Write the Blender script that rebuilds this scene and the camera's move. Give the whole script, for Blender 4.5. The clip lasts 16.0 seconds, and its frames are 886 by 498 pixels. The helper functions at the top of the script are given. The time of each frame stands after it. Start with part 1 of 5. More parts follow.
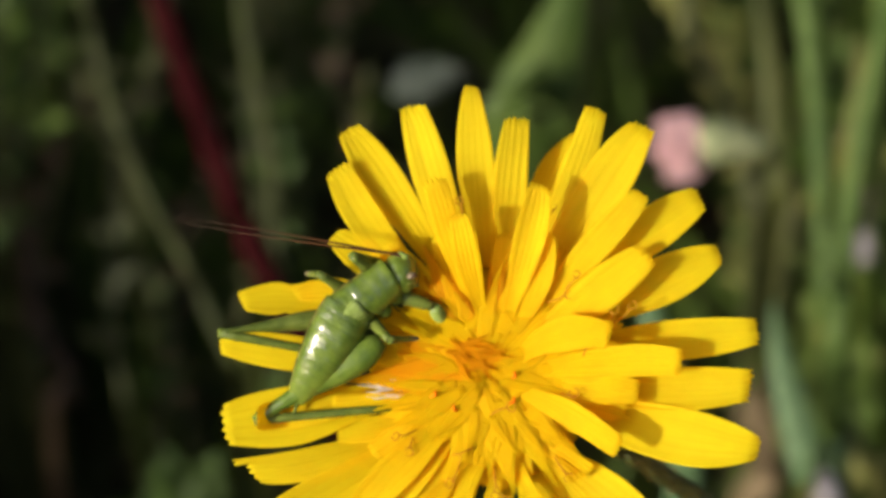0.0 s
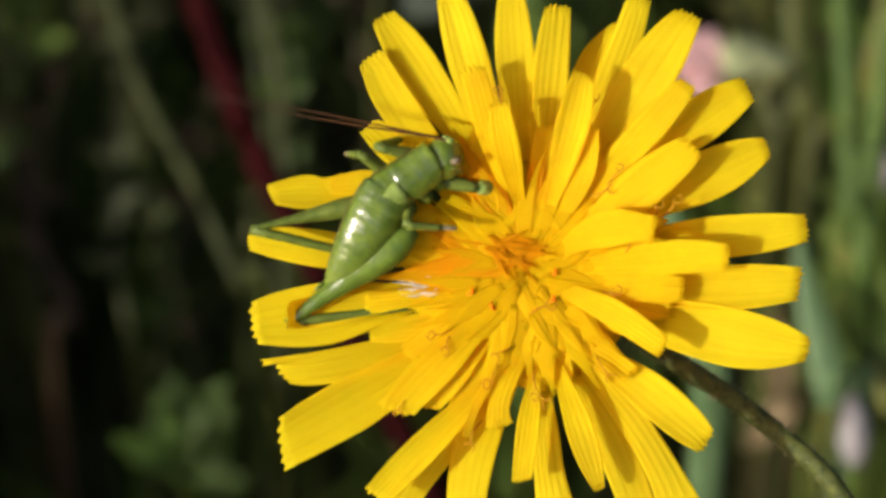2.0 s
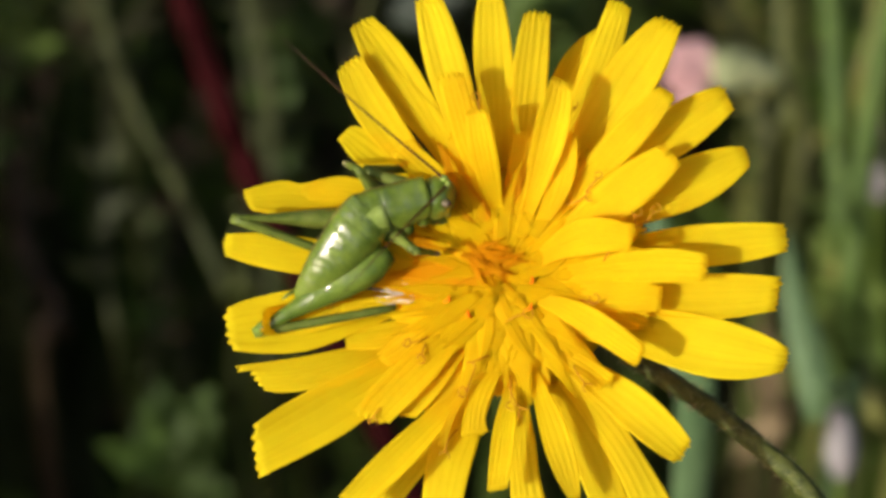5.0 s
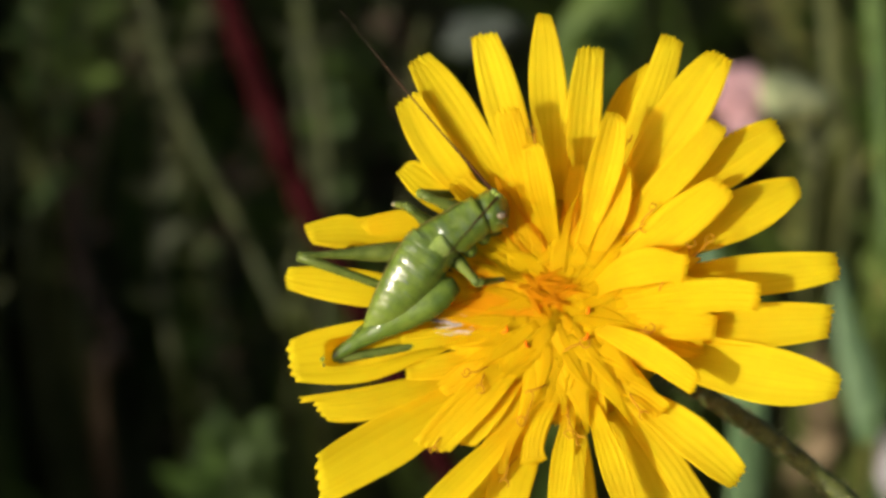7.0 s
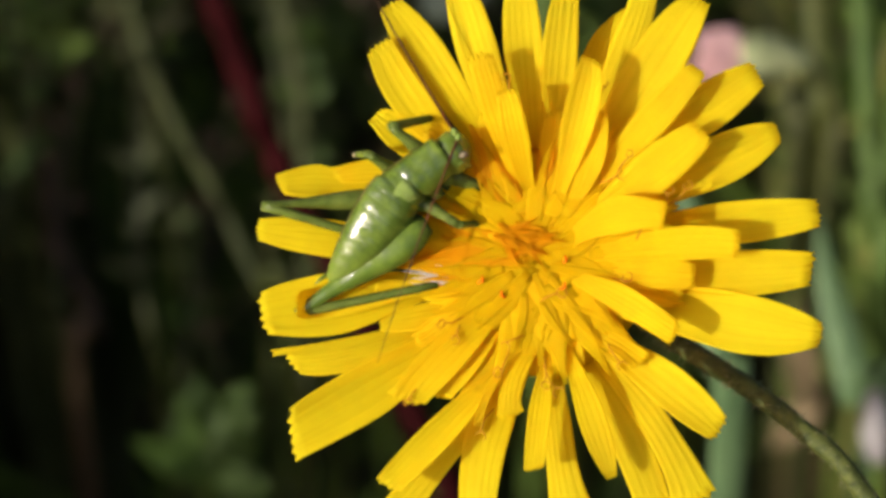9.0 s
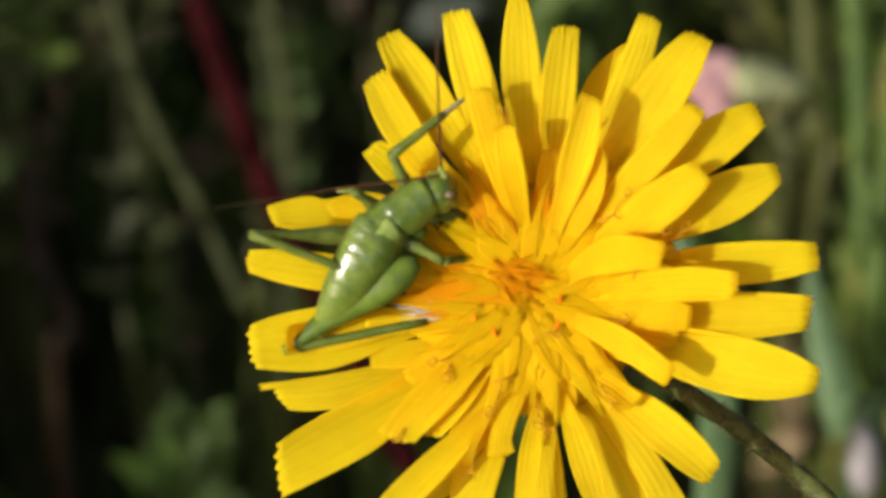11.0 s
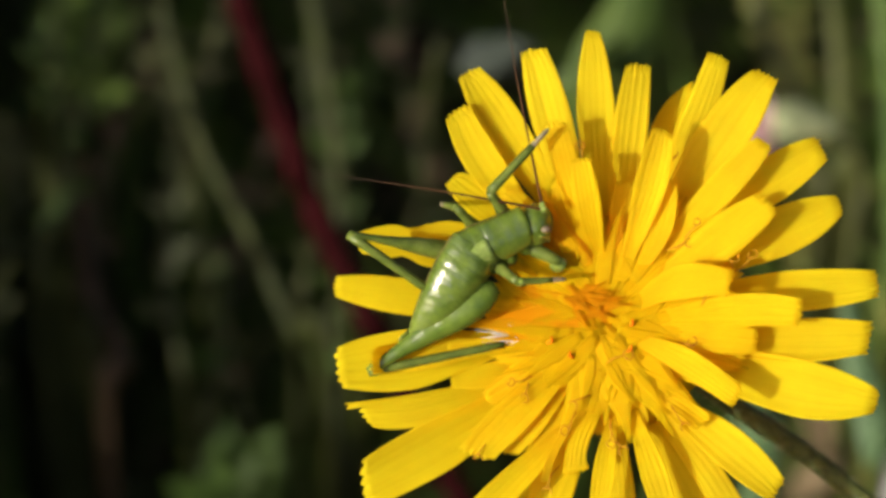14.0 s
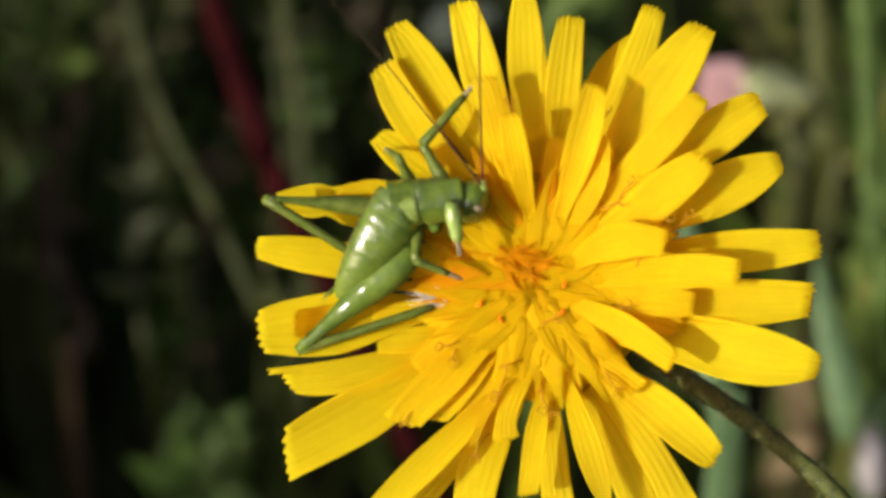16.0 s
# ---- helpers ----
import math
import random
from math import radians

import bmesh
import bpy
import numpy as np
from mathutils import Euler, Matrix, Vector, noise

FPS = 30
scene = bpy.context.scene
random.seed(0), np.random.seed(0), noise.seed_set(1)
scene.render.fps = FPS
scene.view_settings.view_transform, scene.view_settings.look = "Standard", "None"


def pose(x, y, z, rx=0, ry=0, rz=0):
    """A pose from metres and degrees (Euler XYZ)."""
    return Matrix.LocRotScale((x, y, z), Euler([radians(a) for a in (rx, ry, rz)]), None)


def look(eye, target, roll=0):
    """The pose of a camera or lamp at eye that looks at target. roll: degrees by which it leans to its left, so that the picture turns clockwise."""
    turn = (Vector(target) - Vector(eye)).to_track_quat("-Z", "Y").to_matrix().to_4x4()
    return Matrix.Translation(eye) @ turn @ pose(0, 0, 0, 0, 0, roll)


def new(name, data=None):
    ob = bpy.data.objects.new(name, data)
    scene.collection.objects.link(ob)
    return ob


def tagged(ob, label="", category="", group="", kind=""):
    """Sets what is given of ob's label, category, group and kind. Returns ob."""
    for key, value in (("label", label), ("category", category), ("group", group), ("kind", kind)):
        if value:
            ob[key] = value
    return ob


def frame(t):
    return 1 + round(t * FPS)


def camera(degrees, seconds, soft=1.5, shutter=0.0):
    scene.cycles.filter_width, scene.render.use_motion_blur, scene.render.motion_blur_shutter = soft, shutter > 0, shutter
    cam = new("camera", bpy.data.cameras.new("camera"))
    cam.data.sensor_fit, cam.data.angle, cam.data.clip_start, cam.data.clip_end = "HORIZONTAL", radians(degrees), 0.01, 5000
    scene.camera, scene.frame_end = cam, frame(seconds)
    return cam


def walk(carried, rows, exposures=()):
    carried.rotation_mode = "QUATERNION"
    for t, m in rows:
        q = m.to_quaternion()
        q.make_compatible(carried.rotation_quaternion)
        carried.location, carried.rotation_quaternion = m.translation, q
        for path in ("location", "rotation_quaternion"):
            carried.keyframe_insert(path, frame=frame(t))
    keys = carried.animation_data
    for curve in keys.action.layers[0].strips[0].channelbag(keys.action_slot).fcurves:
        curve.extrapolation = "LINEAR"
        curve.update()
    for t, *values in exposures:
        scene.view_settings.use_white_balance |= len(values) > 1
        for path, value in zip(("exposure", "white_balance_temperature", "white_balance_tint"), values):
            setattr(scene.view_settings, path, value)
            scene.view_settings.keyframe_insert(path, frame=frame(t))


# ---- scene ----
import itertools

# The flower's own space, in millimetres: x to the right, y up along the flower's face, z out of the face.
TILT = 40.0
HEIGHT = 0.20
FACE = Matrix.Translation((0, 0, HEIGHT)) @ Matrix.Rotation(radians(TILT), 4, "X")
MM = 0.001


def at(x, y, z):
    """A world point from millimetres in the flower's space."""
    return FACE @ (Vector((x, y, z)) * MM)


def eye(x, y, z, tilt, pan, roll):
    turn = Matrix.Rotation(radians(tilt), 4, "X") @ Matrix.Rotation(radians(pan), 4, "Y") @ Matrix.Rotation(radians(roll), 4, "Z")
    return FACE @ Matrix.Translation(Vector((x, y, z)) * MM) @ turn


# ---- camera and its path ----
cam = camera(15.6, 16.0, soft=3.3, shutter=0.0)
cam.data.dof.use_dof = True
cam.data.dof.focus_distance = 0.1985
cam.data.dof.aperture_fstop = 29.0
walk(cam, [
    (0.0, eye(2.20, 5.42, 205.34, -0.032, 0.972, -0.385)),
    (0.2, eye(2.51, 7.73, 208.39, -0.230, 0.920, -0.403)),
    (0.5, eye(1.21, 5.70, 203.73, -0.528, 0.842, -0.429)),
    (0.7, eye(-0.09, 2.84, 203.59, -0.468, 0.890, -0.323)),
    (1.0, eye(2.03, -0.69, 198.35, -0.377, 0.962, -0.165)),
    (1.2, eye(1.72, 0.87, 199.06, -0.395, 0.874, -0.155)),
    (1.5, eye(1.03, 1.46, 197.35, -0.422, 0.741, -0.140)),
    (1.7, eye(-0.23, 1.91, 196.58, -0.448, 0.615, -0.159)),
    (2.0, eye(-2.11, 0.43, 197.54, -0.488, 0.426, -0.187)),
    (2.2, eye(-2.83, 0.60, 194.94, -0.468, 0.544, -0.199)),
    (2.5, eye(-0.18, 1.11, 194.71, -0.439, 0.720, -0.217)),
    (2.7, eye(0.72, 0.37, 192.47, -0.618, 0.961, -0.300)),
    (3.0, eye(2.06, 1.70, 192.87, -0.887, 1.322, -0.425)),
    (3.2, eye(2.84, 1.22, 192.57, -0.771, 1.366, -0.550)),
    (3.5, eye(1.56, 0.83, 194.15, -0.598, 1.433, -0.738)),
    (3.7, eye(-0.45, 0.60, 197.16, -0.639, 1.274, -0.622)),
    (4.0, eye(-0.10, -0.02, 192.23, -0.701, 1.036, -0.448)),
    (4.2, eye(-3.19, -0.25, 192.97, -0.574, 0.515, -0.273)),
    (4.5, eye(-7.63, 0.83, 195.70, -0.384, -0.266, -0.010)),
    (4.7, eye(-5.15, 0.34, 197.51, -0.335, 0.078, 0.089)),
    (5.0, eye(-0.15, 0.08, 196.26, -0.261, 0.594, 0.237)),
    (5.2, eye(-1.99, -0.09, 194.15, -0.297, 0.328, -0.094)),
    (7.3, eye(-0.29, 0.07, 201.41, 0.167, 1.487, -0.242)),
    (7.5, eye(3.30, -1.51, 200.95, 0.376, 1.622, 0.053)),
    (7.7, eye(5.42, -1.58, 199.70, 0.342, 1.751, -0.158)),
    (8.0, eye(5.19, -1.61, 203.15, 0.290, 1.944, -0.475)),
    (8.2, eye(1.29, -3.06, 203.46, 0.147, 1.637, -0.513)),
    (8.5, eye(-2.45, -2.30, 198.01, -0.068, 1.176, -0.569)),
    (8.7, eye(-0.99, -1.84, 196.59, -0.050, 1.175, -0.622)),
    (9.0, eye(-0.16, -1.86, 196.68, -0.022, 1.173, -0.701)),
    (9.2, eye(-2.15, -0.39, 196.77, -0.066, 1.032, -0.524)),
    (11.3, eye(-1.17, 0.76, 193.33, -0.184, 0.664, 0.477)),
    (11.5, eye(0.22, 1.34, 197.65, -0.125, 0.894, 0.337)),
    (11.7, eye(1.01, 0.92, 201.24, 0.024, 1.100, 0.279)),
    (12.0, eye(3.52, 1.11, 206.42, 0.248, 1.408, 0.192)),
    (12.2, eye(1.41, 1.33, 203.77, 0.281, 1.482, 0.134)),
    (12.5, eye(2.01, -0.26, 206.61, 0.331, 1.592, 0.048)),
    (12.7, eye(2.97, -0.89, 204.08, 0.304, 1.624, 0.162)),
    (13.0, eye(4.31, -1.32, 202.09, 0.263, 1.672, 0.334)),
    (13.2, eye(1.27, -1.32, 203.81, 0.388, 1.365, 0.487)),
    (13.5, eye(-0.89, -1.99, 202.96, 0.575, 0.905, 0.717)),
    (13.7, eye(-2.32, -0.13, 203.68, 0.601, 0.691, 0.707)),
    (14.0, eye(-7.35, -0.46, 203.47, 0.641, 0.369, 0.691)),
    (14.2, eye(-5.13, -0.88, 200.43, 0.645, 0.478, 0.658)),
    (14.5, eye(-3.12, -2.30, 198.00, 0.650, 0.642, 0.608)),
    (14.7, eye(-3.23, -1.77, 201.46, 0.619, 0.855, 0.697)),
    (15.0, eye(0.74, -1.94, 196.75, 0.572, 1.175, 0.830)),
    (15.2, eye(0.74, -1.46, 197.82, 0.608, 1.187, 0.747)),
    (15.5, eye(0.72, -1.72, 197.57, 0.663, 1.204, 0.622)),
    (15.7, eye(1.53, -1.79, 198.32, 0.609, 1.166, 0.616)),
    (16.0, eye(-0.35, -2.38, 196.00, 0.529, 1.110, 0.606)),
], exposures=[(0.0, 0.28), (16.0, 0.28)])

# ---- world and sun ----
SUN_WAY = (FACE.to_3x3() @ Vector((-0.68, -0.11, 0.73))).normalized()
world = bpy.data.worlds.new("world")
scene.world = world
world.use_nodes = True
sky = world.node_tree.nodes.new("ShaderNodeTexSky")
sky.sky_type = "NISHITA"
sky.sun_disc = False
sky.dust_density = 7.0
sky.air_density = 0.8
sky.sun_elevation = math.asin(SUN_WAY.z)
sky.sun_rotation = math.atan2(SUN_WAY.x, SUN_WAY.y)
world.node_tree.nodes["Background"].inputs["Strength"].default_value = 0.145
world.node_tree.links.new(sky.outputs[0], world.node_tree.nodes["Background"].inputs["Color"])
sun = new("sun", bpy.data.lights.new("sun", "SUN"))
sun.data.energy = 4.5
sun.data.angle = radians(0.6)
sun.data.color = (1.0, 0.95, 0.86)
sun.matrix_world = look(SUN_WAY * 5, (0, 0, 0))


# ---- materials ----
def material(name, rough=0.6, spec=0.5):
    m = bpy.data.materials.new(name)
    m.use_nodes = True
    b = m.node_tree.nodes["Principled BSDF"]
    b.inputs["Roughness"].default_value = rough
    b.inputs["Specular IOR Level"].default_value = spec
    return m, m.node_tree, b


def node(tree, kind, **sets):
    n = tree.nodes.new(kind)
    for key, value in sets.items():
        n.inputs[key.replace("_", " ")].default_value = value
    return n


def ramp(tree, source, stops):
    n = tree.nodes.new("ShaderNodeValToRGB")
    while len(n.color_ramp.elements) < len(stops):
        n.color_ramp.elements.new(0.5)
    for e, (p, col) in zip(n.color_ramp.elements, stops):
        e.position, e.color = p, (*col, 1)
    tree.links.new(source, n.inputs[0])
    return n


def mixed(tree, fac, a, b, mode="MIX"):
    n = tree.nodes.new("ShaderNodeMix")
    n.data_type, n.blend_type = "RGBA", mode
    for value, socket in ((fac, n.inputs["Factor"]), (a, n.inputs["A"]), (b, n.inputs["B"])):
        if hasattr(value, "links"):
            tree.links.new(value, socket)
        elif isinstance(value, tuple):
            socket.default_value = (*value, 1)
        else:
            socket.default_value = value
    return n.outputs["Result"]


def bumped(tree, bsdf, height, strength, distance):
    n = tree.nodes.new("ShaderNodeBump")
    n.inputs["Strength"].default_value = strength
    n.inputs["Distance"].default_value = distance
    tree.links.new(height, n.inputs["Height"])
    tree.links.new(n.outputs[0], bsdf.inputs["Normal"])
    return n


def sheer(tree, bsdf, colour, amount):
    """Lets part of the light through a thin leaf or petal."""
    t = tree.nodes.new("ShaderNodeBsdfTranslucent")
    mix = tree.nodes.new("ShaderNodeMixShader")
    mix.inputs[0].default_value = amount
    tree.links.new(colour, t.inputs["Color"])
    tree.links.new(bsdf.outputs[0], mix.inputs[1])
    tree.links.new(t.outputs[0], mix.inputs[2])
    tree.links.new(mix.outputs[0], tree.nodes["Material Output"].inputs["Surface"])


def petal_material(name, inner, middle, outer, clear=0.56, straight=0.25, tint=(1.0, 0.50, 0.01)):
    """Yellow petal: deeper towards the heart of the flower, with fine veins along it."""
    m, t, b = material(name, 0.6, 0.14)
    co = t.nodes.new("ShaderNodeTexCoord")
    length = t.nodes.new("ShaderNodeVectorMath")
    length.operation = "LENGTH"
    flat = node(t, "ShaderNodeMapping")
    flat.inputs["Scale"].default_value = (1000 / 18, 1000 / 18, 0)
    t.links.new(co.outputs["Object"], flat.inputs[0])
    t.links.new(flat.outputs[0], length.inputs[0])
    base = ramp(t, length.outputs["Value"], [(0.08, inner), (0.46, middle), (0.75, outer)])
    uv = node(t, "ShaderNodeMapping")
    uv.inputs["Scale"].default_value = (26, 1.5, 1)
    t.links.new(co.outputs["UV"], uv.inputs[0])
    veins = node(t, "ShaderNodeTexNoise", Scale=1.0, Detail=3.0, Roughness=0.6)
    t.links.new(uv.outputs[0], veins.inputs["Vector"])
    blot = node(t, "ShaderNodeTexNoise", Scale=420.0, Detail=4.0)
    t.links.new(co.outputs["Object"], blot.inputs["Vector"])
    shade = ramp(t, veins.outputs["Fac"], [(0.32, (0.84, 0.79, 0.6)), (0.58, (1, 1, 1))])
    col = mixed(t, 0.75, base.outputs[0], shade.outputs[0], "MULTIPLY")
    shade2 = ramp(t, blot.outputs["Fac"], [(0.3, (0.9, 0.86, 0.8)), (0.6, (1, 1, 1))])
    col = mixed(t, 0.8, col, shade2.outputs[0], "MULTIPLY")
    own = t.nodes.new("ShaderNodeObjectInfo")
    tone = ramp(t, own.outputs["Random"], [(0.0, (0.94, 0.91, 0.85)), (1.0, (1, 1, 1))])
    col = mixed(t, 1.0, col, tone.outputs[0], "MULTIPLY")
    t.links.new(col, b.inputs["Base Color"])
    bumped(t, b, veins.outputs["Fac"], 0.8, 0.00014)
    sheer(t, b, mixed(t, 0.85, col, (0.98, 0.72, 0.012)), clear)
    # a thin petal also lets some light straight through, tinted orange
    thin = t.nodes.new("ShaderNodeBsdfTransparent")
    thin.inputs["Color"].default_value = (*tint, 1)
    mix = t.nodes.new("ShaderNodeMixShader")
    mix.inputs[0].default_value = straight
    out = t.nodes["Material Output"].inputs["Surface"]
    t.links.new(out.links[0].from_socket, mix.inputs[1])
    t.links.new(thin.outputs[0], mix.inputs[2])
    t.links.new(mix.outputs[0], out)
    return m


def plant_material(name, dark, light, scale, rough=0.55, through_light=0.25, own_tone=True, gloss=0.18):
    """Leaf, stalk or dead litter: two tones in streaks and blotches."""
    m, t, b = material(name, rough, gloss)
    co = t.nodes.new("ShaderNodeTexCoord")
    n1 = node(t, "ShaderNodeTexNoise", Scale=scale, Detail=4.0, Roughness=0.6)
    t.links.new(co.outputs["Object"], n1.inputs["Vector"])
    col = ramp(t, n1.outputs["Fac"], [(0.32, dark), (0.68, light)]).outputs[0]
    n2 = node(t, "ShaderNodeTexNoise", Scale=scale * 7, Detail=3.0)
    t.links.new(co.outputs["Object"], n2.inputs["Vector"])
    fine = ramp(t, n2.outputs["Fac"], [(0.35, (0.75, 0.75, 0.75)), (0.65, (1, 1, 1))])
    col = mixed(t, 0.8, col, fine.outputs[0], "MULTIPLY")
    if own_tone:
        isle = t.nodes.new("ShaderNodeNewGeometry")
        tone = ramp(t, isle.outputs["Random Per Island"], [(0.0, (0.55, 0.6, 0.5)), (1.0, (1, 1, 1))])
        col = mixed(t, 1.0, col, tone.outputs[0], "MULTIPLY")
    t.links.new(col, b.inputs["Base Color"])
    bumped(t, b, n2.outputs["Fac"], 0.4, 0.0002)
    if through_light:
        sheer(t, b, col, through_light)
    return m


PETAL = petal_material("petal_yellow", (0.89, 0.74, 0.004), (0.88, 0.815, 0.008), (0.88, 0.84, 0.014))
FLORET = petal_material("floret_golden", (0.90, 0.76, 0.004), (0.89, 0.81, 0.006), (0.88, 0.85, 0.009), 0.58, 0.40, (1.0, 0.84, 0.01))
CLOSED = petal_material("floret_orange", (0.88, 0.55, 0.004), (0.88, 0.57, 0.004), (0.88, 0.60, 0.004), 0.60, 0.36, (1.0, 0.62, 0.01))
STYLE, _t, _b = material("style_amber", 0.7, 0.15)
_b.inputs["Base Color"].default_value = (0.40, 0.19, 0.006, 1)
ANTHER, _t, _b = material("anther_orange", 0.9, 0.1)
_b.inputs["Base Color"].default_value = (0.72, 0.17, 0.003, 1)
BRACT = plant_material("bract_green", (0.03, 0.05, 0.02), (0.09, 0.12, 0.05), 700, own_tone=False)
STALK = plant_material("stalk_olive", (0.022, 0.032, 0.006), (0.092, 0.104, 0.022), 1400, through_light=0, own_tone=False)
HAIR = plant_material("stalk_hair", (0.2, 0.19, 0.1), (0.3, 0.28, 0.16), 500, through_light=0)
SOIL = plant_material("soil_dark", (0.020, 0.014, 0.010), (0.050, 0.034, 0.022), 90, 1.0, 0, False)
GRASS = plant_material("grass_green", (0.05, 0.088, 0.012), (0.115, 0.165, 0.026), 60)
GRASS_DULL = plant_material("grass_olive", (0.035, 0.042, 0.013), (0.09, 0.092, 0.034), 60)
DULL_STEM = plant_material("stem_dull", (0.022, 0.029, 0.006), (0.050, 0.058, 0.013), 90, own_tone=False)
LEAF_DEEP = plant_material("leaf_deep_green", (0.026, 0.052, 0.006), (0.058, 0.098, 0.014), 120)
STRAW = plant_material("straw_brown", (0.05, 0.032, 0.02), (0.16, 0.10, 0.058), 60)
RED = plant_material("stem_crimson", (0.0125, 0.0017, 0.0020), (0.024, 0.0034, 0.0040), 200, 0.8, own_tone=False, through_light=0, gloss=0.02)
PINK = plant_material("petal_pink", (0.46, 0.25, 0.25), (0.66, 0.42, 0.42), 200, own_tone=False)
WHITE = plant_material("bud_white", (0.20, 0.18, 0.18), (0.35, 0.33, 0.33), 200, own_tone=False)
BLUE_LEAF = plant_material("leaf_glaucous", (0.06, 0.11, 0.045), (0.12, 0.19, 0.085), 120, own_tone=False)
BRIGHT_LEAF = plant_material("leaf_bright", (0.048, 0.090, 0.016), (0.100, 0.150, 0.034), 120)
LEAF_BROAD = plant_material("leaf_broad_green", (0.034, 0.066, 0.010), (0.074, 0.112, 0.022), 120)
GREY_LEAF = plant_material("leaf_grey", (0.026, 0.036, 0.026), (0.056, 0.068, 0.050), 120, own_tone=False)
OLIVE_DIM = plant_material("grass_olive_green", (0.05, 0.062, 0.012), (0.11, 0.118, 0.032), 90)
OLIVE_BRIGHT = plant_material("leaf_olive", (0.12, 0.13, 0.03), (0.24, 0.23, 0.07), 120)
MAUVE = plant_material("bud_mauve", (0.16, 0.09, 0.13), (0.28, 0.17, 0.23), 200, own_tone=False)
PAPPUS = plant_material("seed_hair_white", (0.80, 0.78, 0.70), (0.88, 0.87, 0.82), 300, through_light=0.45, own_tone=False)
BEIGE = plant_material("leaf_beige", (0.10, 0.072, 0.036), (0.21, 0.155, 0.085), 120, own_tone=False)


# ---- builders ----
def mesh_of(name, bm, mat, smooth=True):
    me = bpy.data.meshes.new(name)
    bm.to_mesh(me)
    bm.free()
    me.materials.append(mat)
    if smooth:
        me.polygons.foreach_set("use_smooth", [True] * len(me.polygons))
    return me


def part(name, bm, mat, parent, label="", smooth=True):
    ob = new(name, mesh_of(name, bm, mat, smooth))
    ob.parent = parent
    return tagged(ob, label)


GROUPS = {"grass_stalk": "grass stalks", "tall_grass": "tall grass blades", "flowering_weed": "leafy weeds", "low_weed": "low weeds", "white_bud": "white buds", "weed_stalk": "weed stalks", "dry_leaf": "dry leaves"}


def thing(name, m, label, category, group="", kind=""):
    group = group or GROUPS.get(name, "")
    ob = new(name)
    ob.empty_display_size = 0.005
    ob.matrix_world = m
    return tagged(ob, label, category, group, kind)


def skin(bm, rings, close_start=True, close_end=True, loop=True):
    """Faces between rings of vertices."""
    for a, b in zip(rings, rings[1:]):
        n = len(a)
        for i in range(n if loop else n - 1):
            bm.faces.new((a[i], a[(i + 1) % n], b[(i + 1) % n], b[i]))
    if loop and close_start:
        bm.faces.new(list(reversed(rings[0])))
    if loop and close_end:
        bm.faces.new(rings[-1])


def tube(bm, points, radii, sides=8):
    """A round tube along points, in metres."""
    rings = []
    pts = [Vector(p) for p in points]
    side = None
    for i, p in enumerate(pts):
        d = (pts[min(i + 1, len(pts) - 1)] - pts[max(i - 1, 0)]).normalized()
        if side is None:
            side = d.orthogonal().normalized()
        side = (side - d * side.dot(d)).normalized()
        other = d.cross(side)
        r = radii[i]
        rings.append([bm.verts.new(p + (side * math.cos(2 * math.pi * k / sides) + other * math.sin(2 * math.pi * k / sides)) * r) for k in range(sides)])
    skin(bm, rings)


def smooth_line(points, steps):
    """Points on a smooth curve through the given ones."""
    pts = [Vector(p) for p in points]
    out = []
    for i in range(len(pts) - 1):
        a, b = pts[i], pts[i + 1]
        pa, nb = pts[max(i - 1, 0)], pts[min(i + 2, len(pts) - 1)]
        for k in range(steps):
            s = k / steps
            out.append(0.5 * (2 * a + (b - pa) * s + (2 * pa - 5 * a + 4 * b - nb) * s * s + (3 * a - pa - 3 * b + nb) * s ** 3))
    out.append(pts[-1])
    return out


def sheet(bm, grid, thick):
    """A thin closed sheet over a grid of points, with UV across and along."""
    uv = bm.loops.layers.uv.verify()
    n, m = len(grid), len(grid[0])
    top = [[bm.verts.new(p) for p in row] for row in grid]
    low = [[bm.verts.new(p - Vector((0, 0, thick))) for p in row] for row in grid]

    def face(vs, uvs):
        f = bm.faces.new(vs)
        for loop, c in zip(f.loops, uvs):
            loop[uv].uv = c

    for i in range(n - 1):
        for j in range(m - 1):
            c = [(j / (m - 1), i / (n - 1)), ((j + 1) / (m - 1), i / (n - 1)), ((j + 1) / (m - 1), (i + 1) / (n - 1)), (j / (m - 1), (i + 1) / (n - 1))]
            face((top[i][j], top[i][j + 1], top[i + 1][j + 1], top[i + 1][j]), c)
            face((low[i][j], low[i + 1][j], low[i + 1][j + 1], low[i][j + 1]), [c[0], c[3], c[2], c[1]])
    rim = [(i, 0) for i in range(n)] + [(n - 1, j) for j in range(1, m)] + [(i, m - 1) for i in range(n - 2, -1, -1)] + [(0, j) for j in range(m - 2, 0, -1)]
    for a, b in zip(rim, rim[1:] + rim[:1]):
        c = [(p[1] / (m - 1), p[0] / (n - 1)) for p in (a, b, b, a)]
        face((top[a[0]][a[1]], top[b[0]][b[1]], low[b[0]][b[1]], low[a[0]][a[1]]), c)


def lifted(v):
    """The head of the flower is a shallow bowl: points further out stand higher (mm)."""
    up = 0.14 * max(0.0, math.hypot(v.x, v.y) - 3.0)
    return Vector((v.x * (1 - up / 200), v.y * (1 - up / 200), v.z + up))


